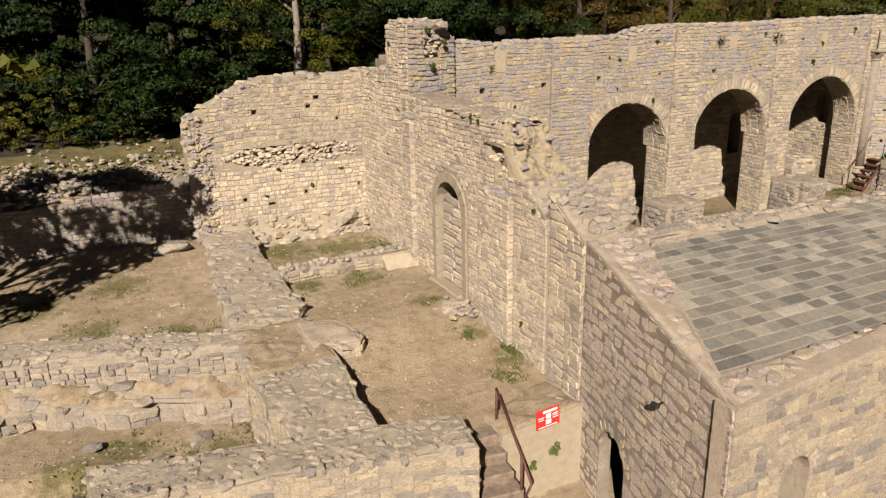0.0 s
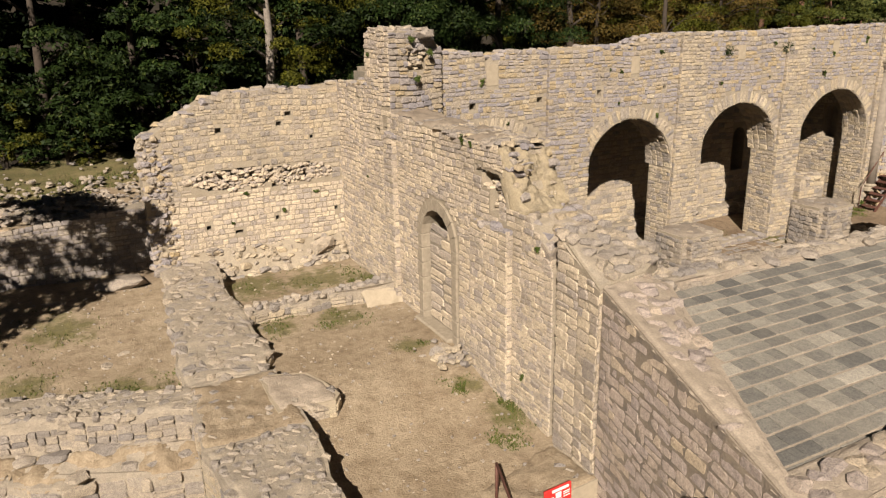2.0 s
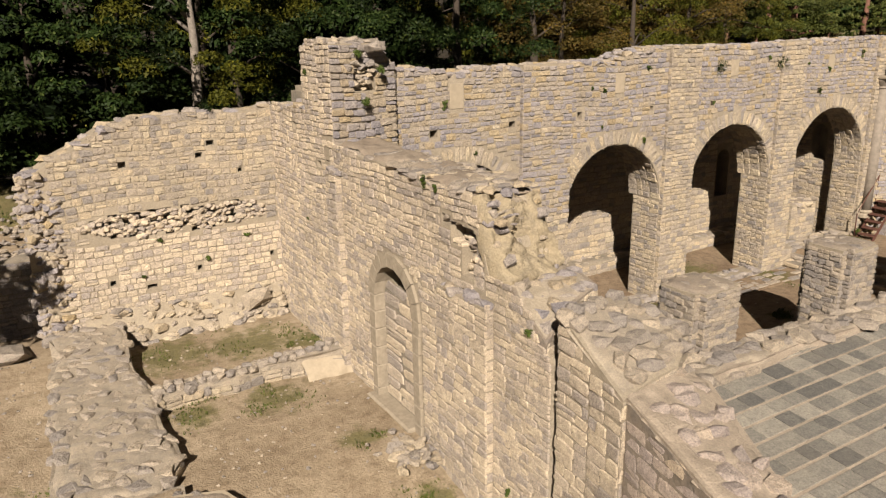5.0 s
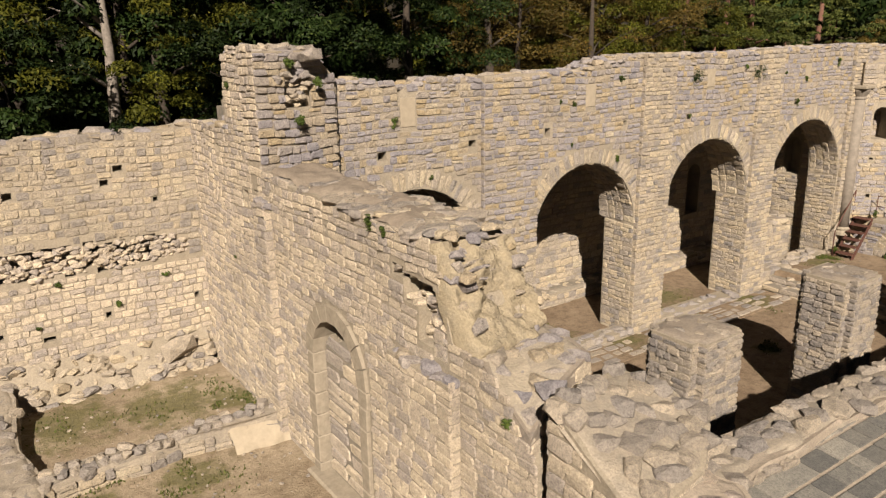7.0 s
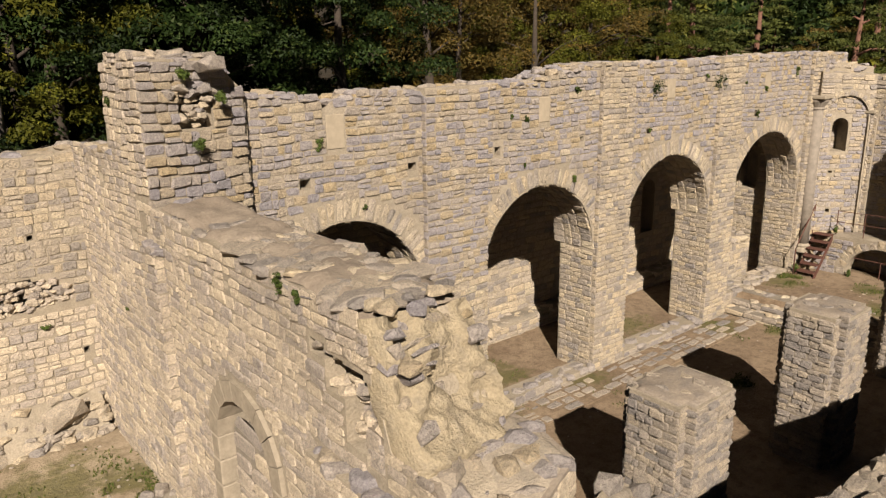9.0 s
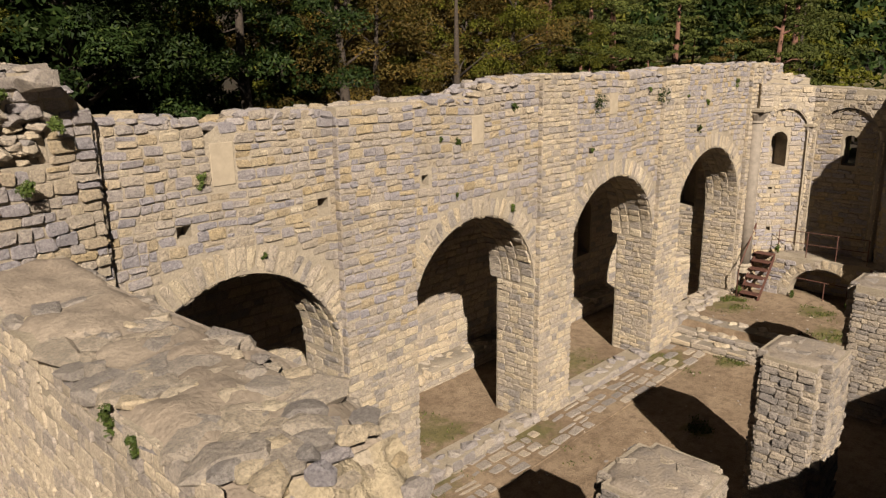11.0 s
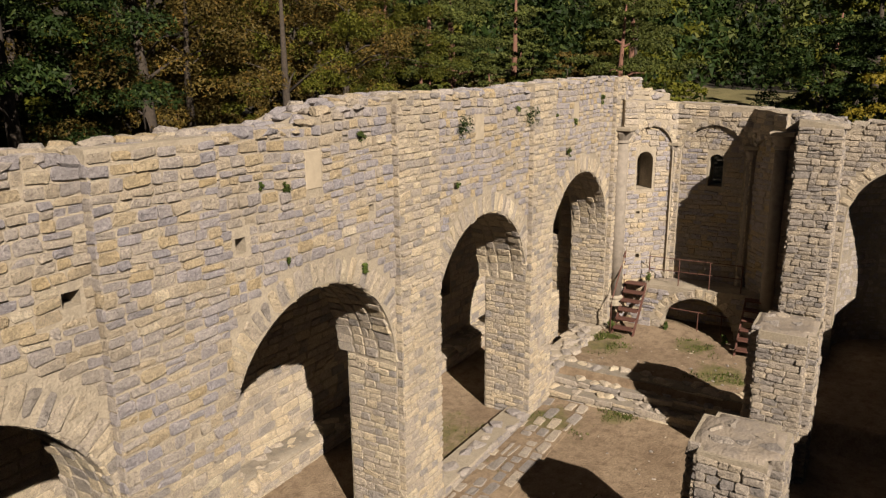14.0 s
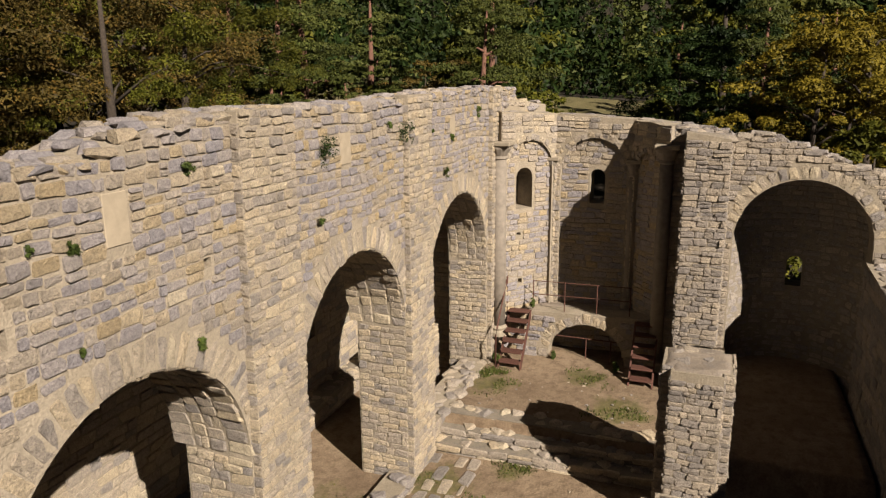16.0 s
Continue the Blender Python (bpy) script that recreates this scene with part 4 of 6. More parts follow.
for i in range(en):
    for k in range(en):
        ef.append((i * (en + 1) + k, (i + 1) * (en + 1) + k, (i + 1) * (en + 1) + k + 1, i * (en + 1) + k + 1))
for i in range(en + 1):
    x, y, z = ev[i * (en + 1)]
    ev.append((6.61, y + 0.3, z - 0.1))
k0 = (en + 1) ** 2
for i in range(en):
    ef.append((k0 + i, k0 + i + 1, (i + 1) * (en + 1), i * (en + 1)))
part("torn_core", (ev, ef), torn, ledge, "yellowish torn core of lime mortar", smooth=True)


def torn_face(u, v):
    """A place on the torn end: u across, v up."""
    i, k = min(en, max(0, round((1 - v / 1.02) * en))), min(en, max(0, round(u / 0.98 * en)))
    return Vector(ev[i * (en + 1) + k]), Vector((0.98, 0.19, 0)), Vector((0.05, 0.28, 0.96)), Vector((0.16, -0.94, 0.30))


def torn_keeps(u, v):
    """Facing stones survive along the top and the western side; the core shows elsewhere."""
    return v > 0.68 - 0.25 * (u - 0.3) or (u < 0.42 and v > 0.12)


faced = [(c, a * rng.uniform(0.85, 1.1), b * rng.uniform(0.85, 1.1), d * rng.uniform(0.9, 1.5), 28 + rng.randrange(16)) for c, a, b, d, k in lay(torn_face, 0.98, 0.05, 1.05, torn_keeps, (0.10, 0.18), (0.12, 0.30), gap=0.03, proud=(0.0, 0.05), wob=0.07, seed=4) if rng.random() < 0.82]
set_stones(ledge, faced, "stone", None, 90)
core_st = [(c, a * rng.uniform(0.6, 1.0), b * rng.uniform(0.6, 1.0), d, 28 + rng.randrange(16)) for c, a, b, d, k in lay(torn_face, 0.98, 0.0, 0.75, lambda u, v: not torn_keeps(u, v), (0.09, 0.17), (0.10, 0.26), gap=0.03, proud=(0.0, 0.05), wob=0.06, seed=8) if rng.random() < 0.38]
set_stones(ledge, core_st, "pale", None, 60)
pocket = [(GX + rng.uniform(0.10, 0.20), 10.95 + 0.70 * rng.random(), 3.32 + 0.52 * rng.random()) for _ in range(70)]
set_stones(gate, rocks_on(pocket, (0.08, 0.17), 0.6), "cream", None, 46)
lip = [(Vector((GX + 0.06 + 0.04 * rng.random(), 11.80 - 0.15 * k, 4.0 + 0.02 * (k % 2) + 0.025 * max(0, k - 2))), Vector((0.02, -0.17, 0.02)), Vector((0.20, 0, 0)), Vector((0, 0, 0.12)), 28 + k) for k in range(8)]
set_stones(gate, lip, "stone", None, 12)
set_stones(gate, rocks_on([(rng.uniform(6.7, 7.5), 11.1 + 4.0 * rng.random() ** 1.6, 4.42 + 0.03 * rng.random()) for _ in range(60)], (0.06, 0.18), 0.5), "pale", None, 40)
set_stones(gate, rocks_on([(rng.uniform(6.66, 7.5), 11.15 + 3.9 * rng.random(), 4.40 + 0.03 * rng.random()) for _ in range(90)], (0.14, 0.32), 0.4), "rubble", None, 50)
line = (Vector((GX + 0.22, 18.5, 0)), Vector((0, -1, 0)), 3.3, 7.2)
add_stones(gate, coping(line, lambda u: gate_top(u) - 0.12, 0.45, rows=1, size=(0.25, 0.5), h=(0.06, 0.12), sink=0.6), "grey", None, 40)

# ---- rear wall of the yard ----
back_face = flat_face((2.1, 18.36, 0), (1, 0, 0))
back_top = ragged([(0, 3.85), (0.12, 4.0), (0.5, 4.25), (0.86, 4.45), (1.3, 4.68), (1.9, 4.9), (2.6, 4.93), (3.8, 4.9), (4.6, 4.98)], 0.05, 3.0, 5)
BHOLES = [(3.79, 4.01, 0.13, 0.12), (5.15, 4.06, 0.13, 0.1), (5.38, 4.27, 0.15, 0.1), (3.36, 1.84, 0.10, 0.1), (4.03, 1.66, 0.18, 0.08), (4.94, 1.87, 0.09, 0.1), (6.40, 1.92, 0.08, 0.1), (5.9, 3.7, 0.08, 0.08)]


def tear_band(x):
    """The torn band's lower and upper edge."""
    mid = 2.93 - 0.02 * (x - 2.9) + 0.05 * noise.noise(Vector((x * 1.3, 3, 2)))
    half = 0.22 * min(1.0, 0.25 + (x - 2.9) / 0.8, 0.25 + (6.45 - x) / 0.9)
    return mid - half * (1 + 0.8 * noise.noise(Vector((x * 3.7, 1, 4)))), mid + half * (1 + 0.45 * noise.noise(Vector((x * 5.1, 7, 0))))


tear_x = list(np.arange(2.95, 6.3, 0.16))
BAND = [(x + 0.08, sum(tear_band(x + 0.08)) / 2, 0.159, tear_band(x + 0.08)[1] - tear_band(x + 0.08)[0]) for x in tear_x]
back = wall("wall_yard_rear", back_face, 4.6, 0.2, back_top, "tall sunlit rubble wall with a torn horizontal band", "pale", (4.6, 18.36, 2.6), 0.75, holes=[(u - 2.1, v, w, h) for u, v, w, h in BHOLES + BAND],
            skip=[(-1, 0, 0.45, 5)], hs=(0.085, 0.155), ls=(0.10, 0.23), proud=(0.0, 0.018), low_key=("cream", 2.66), gap=0.012)
tear = []
for x in tear_x:
    lo, hi = tear_band(x)
    tear += [(x + 0.16 * rng.random(), 18.37 + 0.08 * rng.random(), lo + (hi - 0.02 - lo) * rng.random()) for _ in range(15)]
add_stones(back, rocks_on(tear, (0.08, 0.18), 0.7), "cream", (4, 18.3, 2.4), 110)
edge = [(2.1 + 0.55 * rng.random(), 18.37 + 0.05 * rng.random(), rng.uniform(0.9, 4.0)) for _ in range(230)]
add_stones(back, rocks_on(edge, (0.11, 0.22), 0.75), "stone", (2.4, 18.3, 2.4), 80)
foot = [(2.9 + 3.6 * rng.random(), 18.40 - 0.42 * (1 - q) ** 1.3 + 0.04 * rng.random(), 0.55 + 0.75 * q) for q in (rng.random() ** 1.4 for _ in range(170))]
add_stones(back, rocks_on(foot, (0.13, 0.30), 0.6), "pale", (4, 18.3, 1.0), 90)
fv, ff = [], []
for i in range(38):                                             # mortared footing, battered
    x = 2.8 + 0.1 * i
    for k in range(7):
        q = k / 6
        d = 0.06 * noise.noise(Vector((x * 2, q * 3, 6))) + 0.03 * noise.noise(Vector((x * 6, q * 8, 2)))
        fv.append((x, 18.37 - 0.42 * (1 - q) ** 1.3 - d * (1 - q), 0.45 + 0.9 * q + d))
for i in range(37):
    for k in range(6):
        ff.append((i * 7 + k, (i + 1) * 7 + k, (i + 1) * 7 + k + 1, i * 7 + k + 1))
part("footing", (fv, ff), mortar, back, "battered mortar footing with tumbled stones", smooth=True)
set_stones(back, [(Vector((5.95, 18.14, 1.12)), Vector((0.62, 0.05, 0.1)), Vector((0, 0.3, 0.1)), Vector((-0.05, -0.1, 0.42)), 30)], "pale", None, 4)
line = (Vector((2.1, 18.7, 0)), Vector((1, 0, 0)), 0.05, 4.6)
add_stones(back, coping(line, lambda u: back_top(u) - 0.12, 0.75, rows=2), "stone", None, 40)

# ---- terrace wall on the slope ----
terr_face = flat_face((-9.0, 18.78, 0), (1, 0, 0))
terr_top = ragged([(0, 2.0), (7, 2.2), (9.3, 2.36), (11.1, 2.5)], 0.05, 2.0, 6)
terr = wall("wall_terrace", terr_face, 11.1, 0.5, terr_top, "dry-stone retaining wall of grey rubble, partly in tree shade", "grey", (0.5, 18.8, 1.6), 0.5, hs=(0.08, 0.15), ls=(0.10, 0.24), body=mortar_grey, proud=(0.004, 0.03), limit=300)
pts = []
for _ in range(1900):
    x, y = rng.uniform(-9, 2.2), 18.9 + abs(rng.gauss(0, 1.5))
    pts.append((x, y, height(x, max(y, 18.95)) + 0.03 + 0.10 * rng.random()))
set_stones(terr, rocks_on(pts, (0.04, 0.17), 0.6), "rubble", (1, 19.3, 2.4), 120)

# ---- low ruined walls ----
W = "low ruined wall stump with an uneven rubble top"
SMALL = ((0.09, 0.18), (0.11, 0.24))
block("wall_low", [(1.85, 12.9), (3.0, 12.85), (3.42, 13.5), (3.42, 15.9), (3.32, 18.36), (2.1, 18.36)], 0.0, [0.74, 0.72, 0.76, 0.82, 1.05, 1.1], W, "pale", body=top_mortar, top_key="rubble", limit=120, top_size=((0.14, 0.30), (0.18, 0.40)), top_lift=(0.0, 0.034), lump=(top_mortar, 0.04), broken=0.13)
block("wall_low", [(2.05, 8.7), (3.12, 8.75), (3.3, 11.0), (1.75, 11.0)], -0.5, [0.68, 0.68, 0.70, 0.70], W, "pale", body=top_mortar, top_key="rubble", near=(2.6, 9.6, 0.6), limit=150, top_size=SMALL, top_lift=(0.0, 0.034), lump=(top_mortar, 0.035), broken=0.07)
block("wall_low", [(1.76, 11.0), (3.3, 11.0), (3.3, 12.88), (1.9, 12.9)], -0.5, [0.70, 0.70, 0.74, 0.74], "low ruined wall stump topped with dry tan earth", "pale", body=top_mortar, top_key="rubble", limit=80, top_size=SMALL, lump=(dirt, 0.07), broken=0.07, cover=0.22)
block("wall_low", [(2.95, 11.45), (3.85, 11.45), (3.98, 11.62), (3.7, 12.45), (2.95, 12.75)], 0.1, [0.74, 0.70, 0.70, 0.76, 0.76], "low dressed wall stub on the yard's edge", "pale", body=plaster, top_key="rubble", limit=60, lump=(bed_mortar, 0.05), broken=0.05, top_size=((0.2, 0.4), (0.2, 0.4)), top_lift=(-0.03, 0.01))
block("wall_low", [(-0.75, 8.7), (4.12, 7.52), (4.32, 8.42), (-0.7, 9.7)], -1.3, [0.64, 0.70, 0.66, 0.60], "long low wall with a mortared rubble top", "pale", body=mortar, top_key="rubble", near=(3, 8, 0.5), limit=260, top_size=SMALL, lump=(top_mortar, 0.035), broken=0.06)
block("wall_low", [(-6, 15.15), (1.98, 12.16), (2.02, 12.98), (-6, 15.95)], -0.6, [0.7, 0.70, 0.72, 0.72], "court wall faced with dressed cream blocks", "rubble", body=top_mortar, top_key="rubble", near=(0, 12.8, 0.4), limit=260, lump=(top_mortar, 0.035), broken=0.06, top_size=SMALL, hs=(0.085, 0.15), ls=(0.10, 0.26), proud=(0.0, 0.05))
block("wall_low", [(-6, 14.55), (1.95, 11.60), (1.96, 12.2), (-6, 15.17)], -0.6, [-0.10, 0.02, 0.22, 0.15], "sunken ledge of tumbled cream rubble", "rubble", body=top_mortar, top_key="rubble", near=(0, 12.2, 0), limit=160, lump=(dirt, 0.16), broken=0.16, top_size=((0.14, 0.4), (0.2, 0.6)), top_lift=(-0.02, 0.05), cover=0.8, hs=(0.14, 0.24), ls=(0.2, 0.45), proud=(0.0, 0.09))
yard_wall = block("wall_low", [(3.35, 15.25), (5.6, 15.35), (6.58, 15.1), (6.58, 15.45), (5.6, 15.72), (3.35, 15.62)], 0.3, [0.82, 0.84, 1.0, 1.02, 0.86, 0.84], "knee-high rubble kerb across the yard", "pale", body=top_mortar, top_key="rubble", limit=110, lump=(mortar_grey, 0.02), broken=0.08, top_size=((0.10, 0.20), (0.14, 0.26)), top_lift=(0.03, 0.08), cover=1.0, proud=(0.01, 0.06))
pv, pf = [], []
for i in range(13):                                             # plastered end, smeared over the kerb
    for k in range(7):
        u, w = i / 12, k / 6
        d = noise.noise(Vector((u * 4, w * 3, 9)))
        pv.append((5.80 + 0.79 * u, 15.06 - 0.16 * (1 - w) * (0.6 + 0.4 * u) + 0.05 * d + 0.25 * w ** 4, 0.42 + (0.40 + 0.16 * u + 0.07 * d) * w))
for i in range(12):
    for k in range(6):
        pf.append((i * 7 + k, (i + 1) * 7 + k, (i + 1) * 7 + k + 1, i * 7 + k + 1))
part("plaster_lump", (pv, pf), plaster, yard_wall, "pale plastered end of the kerb", smooth=True)

# retaining wall beside the stair
block("wall_retaining", [(4.98, 8.36), (6.5, 8.36), (6.6, 9.6), (4.98, 9.1)], -1.3, [0.14, 0.28, 0.14, 0.10], "plastered retaining wall below the yard", "pale", sides=[3], body=plaster, top_key="rubble", limit=60, lump=(dirt, 0.05), cover=0.12, top_size=SMALL)
stair = empty("stone_stair", pose(0, 0, 0), "worn brown steps going down beside the wall", "stair")
for k in range(8):
    z = 0.13 - 0.17 * k
    y = 8.75 - 0.25 * k
    part("step", moved(box(-0.34, -0.16, -0.30, 0.34, 0.16, 0.0, 0.02), pose(4.64 + 0.02 * rng.uniform(-1, 1), y - 0.12, z, 0, rng.uniform(-1, 1), -6)), stair_wood, stair)

# ---- piers in the nave ----
def pier_plan(x, y, w=1.0, d=0.9, e=0.12):
    return [(x + e, y), (x + w - e, y), (x + w - e, y + e), (x + w, y + e), (x + w, y + d - e), (x + w - e, y + d - e), (x + w - e, y + d), (x + e, y + d), (x + e, y + d - e), (x, y + d - e), (x, y + e), (x + e, y + e)]


for x, y, z in ((10.55, 11.0, 2.36), (14.42, 11.05, 2.38), (18.5, 11.1, 2.34)):
    pier = block("stone_pier", pier_plan(x, y), -0.1, z, "truncated cross-shaped pier of small rubble with a flat mortar cap", "rubble", top_stones=False, category="pier", kind="", limit=150, hs=(0.06, 0.12), ls=(0.08, 0.24), proud=(0.004, 0.034))
    tagged(pier, group="nave piers")
    cap = pier_plan(x, y)
    part("pier_cap", lumps(cap, lambda px, py: z, 0.022, 0.03), wall_top, pier, "flat weathered mortar cap", smooth=True)
    set_stones(pier, pack([(x + 0.12, y + 0.12), (x + 0.88, y + 0.12), (x + 0.88, y + 0.78), (x + 0.12, y + 0.78)], lambda px, py: z + 0.03, (0.16, 0.30), (-0.03, 0.0), 0.7), "rubble", None, 20)

# paving band and kerb along the arcade
band = part("paving_band", box(8.4, 14.72, -0.1, 19.45, 15.5, 0.015), nave_dirt)
tagged(band, "worn band of flat paving stones set in earth", "paving", kind="structure")
hf = lambda u, v: (Vector((8.4 + u, 14.72 + v, 0.02)), Vector((1, 0, 0)), Vector((0, 1, 0)), Vector((0, 0, 1)))
set_stones(band, [s for s in lay(hf, 11.0, 0, 0.8, lambda u, v: True, (0.14, 0.26), (0.18, 0.5), gap=0.05, wob=0.10, proud=(-0.01, 0.02)) if rng.random() < 0.62], "rubble", (13, 15, 0), 150)
for a, b in ((8.0, 10.6), (11.86, 14.58), (15.58, 18.45)):
    block("stone_kerb", [(a, 15.52), (b, 15.52), (b, 15.95), (a, 15.95)], -0.1, [0.16, 0.14, 0.12, 0.16], "low stone kerb between the arcade piers", "grey", category="kerb", kind="", limit=40)
for k, x in enumerate((19.5, 19.82, 20.12)):
    z = 0.14 * (k + 1)
    block("wall_step", [(x, 11.9), (x + 0.36, 11.9), (x + 0.36, 15.62), (x, 15.62)], -0.1, z, "weathered chancel step of worn rubble stones", "pale", sides=[3], body=mortar_grey, limit=40, hs=(0.11, 0.15), ls=(0.2, 0.6), proud=(0.01, 0.05), top_key="pale", top_size=((0.14, 0.24), (0.20, 0.40)), top_lift=(0.0, 0.03), cover=0.95)

block("stone_kerb", [(19.45, 15.6), (22.65, 15.6), (22.65, 16.15), (19.45, 16.15)], -0.1, 0.43, "low stone kerb along the chancel floor", "rubble", category="kerb", kind="", limit=40)
# ---- apse ----
FA, FB, FC, FD = (22.95, 15.52), (24.0, 14.62), (24.0, 13.02), (23.12, 12.25)
APSE_TOPS = ((5.44, 5.38), (5.36, 5.27), (5.26, 5.22))
for k, (p, q, win, arch) in enumerate(((FA, FB, (0.62, 0.20, 3.47, 4.10), (0.66, 0.46, 4.30)), (FB, FC, (0.88, 0.15, 3.55, 4.10), (0.80, 0.55, 4.22)), (FC, FD, None, (0.58, 0.45, 4.22)))):
    ln = math.hypot(q[0] - p[0], q[1] - p[1])
    f = flat_face((p[0], p[1], 0), (q[0] - p[0], q[1] - p[1], 0))
    apse_top = ragged([(0, APSE_TOPS[k][0]), (ln, APSE_TOPS[k][1])], 0.03, 3, k)
    w = wall("wall_apse", f, ln, 0.2, apse_top, "chancel apse wall of rubble with a blind arch" + (" and a small round-headed window" if win else ""), "stone", (23.5, 14, 4), 0.55, windows=[win] if win else (), grid_step=0.3,
             limit=100, cap=0.02, holes=[(0.5, 2.95, 0.1, 0.06), (0.55, 1.95, 0.1, 0.1)] if k == 0 else ())
    uc, r, vs = arch
    out_way = f(0, 0)[3]
    fo = lambda u, v: (f(u, v)[0] + out_way * 0.09, f(u, v)[1], f(u, v)[2], out_way)
    wall("wall_apse_arch", fo, ln, 1.3, apse_top, "shallow blind arch framing the apse bay", "pale", (23.5, 14, 4.5), 0.085, arches=[(ln / 2, ln / 2 - 0.14, vs)], ring=0.11, ring_count=16, grid_step=0.3, cap=0.02, limit=50)
    set_stones(w, arch_ring(f, ln / 2, vs, ln / 2 - 0.25, 0.10, 14, 0.04, 0.1), "pale", None, 16)
    line = (Vector((p[0], p[1], 0)) - f(0, 0)[3] * 0.27, f(0, 0)[1], 0.0, ln)
    set_stones(w, coping(line, lambda u: apse_top(u) - 0.06, 0.55, rows=2, h=(0.06, 0.12)), "grey", None, 16)
block("wall_apse", [(24.2, 15.2), (24.7, 15.0), (24.6, 16.45), (22.9, 16.45), (22.95, 16.38), (23.2, 15.9)], 0.2, [5.42, 5.5, 5.75, 5.85, 5.85, 5.6], "thick corner where the nave wall meets the apse", "stone", sides=[3, 4, 5], limit=40)


def column(x, y, z0, z1, r):
    c = empty("engaged_column", pose(x, y, z0), "slender engaged stone column with a carved capital", "column", "apse columns")
    h = z1 - z0
    part("base", turned([(r * 1.5, 0), (r * 1.5, 0.08), (r * 1.2, 0.12), (r * 1.35, 0.17), (r * 1.05, 0.22)], 16), dressed, c)
    part("shaft", turned([(r, 0.2), (r * 1.02, h * 0.4), (r * 0.95, h - 0.26)], 16), shaft_stone, c, smooth=True)
    cap = part("capital", turned([(r * 0.95, h - 0.27), (r * 1.15, h - 0.25), (r * 1.0, h - 0.2), (r * 1.55, h - 0.06), (r * 1.6, h)], 16), shaft_stone, c)
    part("abacus", box(-r * 1.75, -r * 1.75, h, r * 1.75, r * 1.75, h + 0.08, 0.012), dressed, cap)


column(22.93, 15.50, 0.9, 4.78, 0.15)
column(23.97, 14.66, 1.42, 4.40, 0.085)
column(23.93, 13.03, 1.42, 4.40, 0.085)
column(23.08, 12.36, 0.5, 4.78, 0.13)

# platform over the crypt
crypt_face = flat_face((23.2, 15.35, 0), (0, -1, 0))
plat_top = ragged([(0, 1.30), (0.5, 1.38), (1.6, 1.40), (3.1, 1.45)], 0.02, 3, 4)
crypt = wall("wall_crypt", crypt_face, 3.05, 0.2, plat_top, "low platform front with a wide crypt arch", "stone", (23.2, 14, 0.8), 0.45, arches=[(1.62, 0.78, 0.42)], ring=0.2, ring_count=15, cap=0.0, limit=80)
part("platform_slab", ([(23.6, 15.2, 1.22), (23.6, 12.4, 1.22), (24.6, 12.4, 1.22), (24.6, 15.3, 1.22), (23.2, 15.4, 1.34), (23.2, 12.3, 1.42), (24.6, 12.3, 1.42), (24.6, 15.4, 1.38)],
     [(0, 1, 2, 3), (7, 6, 5, 4), (0, 4, 5, 1), (1, 5, 6, 2), (2, 6, 7, 3), (3, 7, 4, 0)]), wall_top, crypt, "worn stone paving of the platform")

# ---- chancel pier and side chapel ----
CX = 23.12
chan_face = flat_face((CX, 12.25, 0), (0, -1, 0))
chan_top = ragged([(0, 5.30), (0.5, 5.22), (1.0, 5.12), (1.5, 5.14), (2.2, 4.95), (2.7, 4.72), (3.4, 4.52), (4.5, 4.25)], 0.03, 3, 8)
chan = wall("wall_chancel", chan_face, 4.5, -0.1, chan_top, "tall rubble pier and arch front of the side chapel", "rubble", (CX, 11.6, 2.5), 0.5, hs=(0.07, 0.13), ls=(0.10, 0.28), arches=[(12.25 - 10.0, 1.13, 3.18)], ring=0.22, ring_count=24, limit=260, proud=(0.0, 0.024))
line = (Vector((CX + 0.25, 12.25, 0)), Vector((0, -1, 0)), 0.05, 4.4)
add_stones(chan, coping(line, lambda u: chan_top(u) - 0.1, 0.55, rows=2), "grey", None, 30)
block("wall_chancel", [(22.3, 11.3), (CX + 0.1, 11.3), (CX + 0.1, 12.02), (22.3, 12.02)], -0.1, [5.04, 5.04, 5.16, 5.16], "stepped chancel buttress of rough rubble", "rubble", sides=[0, 2, 3], limit=160, hs=(0.07, 0.14), ls=(0.10, 0.28), proud=(0.0, 0.034), lump=(mortar_grey, 0.05))
chapel_c = (CX + 0.45, 10.0, 0)
ch_face = round_face(chapel_c, 1.22, math.pi / 2, -1)
ch_len = math.pi * 1.22
chapel = wall("wall_chapel", ch_face, ch_len, -0.1, lambda u: 3.2, "curved rubble apse wall of the side chapel with a small window", "grey", (24.5, 10.6, 2), 0.5, windows=[(ch_len / 2 + 0.1, 0.14, 1.95, 2.42)], grid_step=0.16, cap=0.0, limit=60, body=mortar_grey, hs=(0.09, 0.16), ls=(0.14, 0.36), proud=(-0.01, 0.012))
dv, df = [], []
for i in range(9):                                              # half dome
    ph = math.pi / 2 * i / 8
    for j in range(17):
        th = math.pi / 2 - math.pi * j / 16
        for rr in (1.22,):
            dv.append((chapel_c[0] + rr * math.cos(ph) * math.cos(th), chapel_c[1] + rr * math.cos(ph) * math.sin(th), 3.18 + rr * 0.98 * math.sin(ph)))
for i in range(8):
    for j in range(16):
        df.append((i * 17 + j, i * 17 + j + 1, (i + 1) * 17 + j + 1, (i + 1) * 17 + j))
n0 = len(dv)
dv += [(chapel_c[0] + (x - chapel_c[0]) * 1.35, chapel_c[1] + (y - chapel_c[1]) * 1.35, 3.18 + (z - 3.18) * 1.3) for x, y, z in dv]
df += [tuple(n0 + i for i in reversed(q)) for q in df]
part("half_dome", (dv, df), mortar_grey, chapel, "rubble half dome")
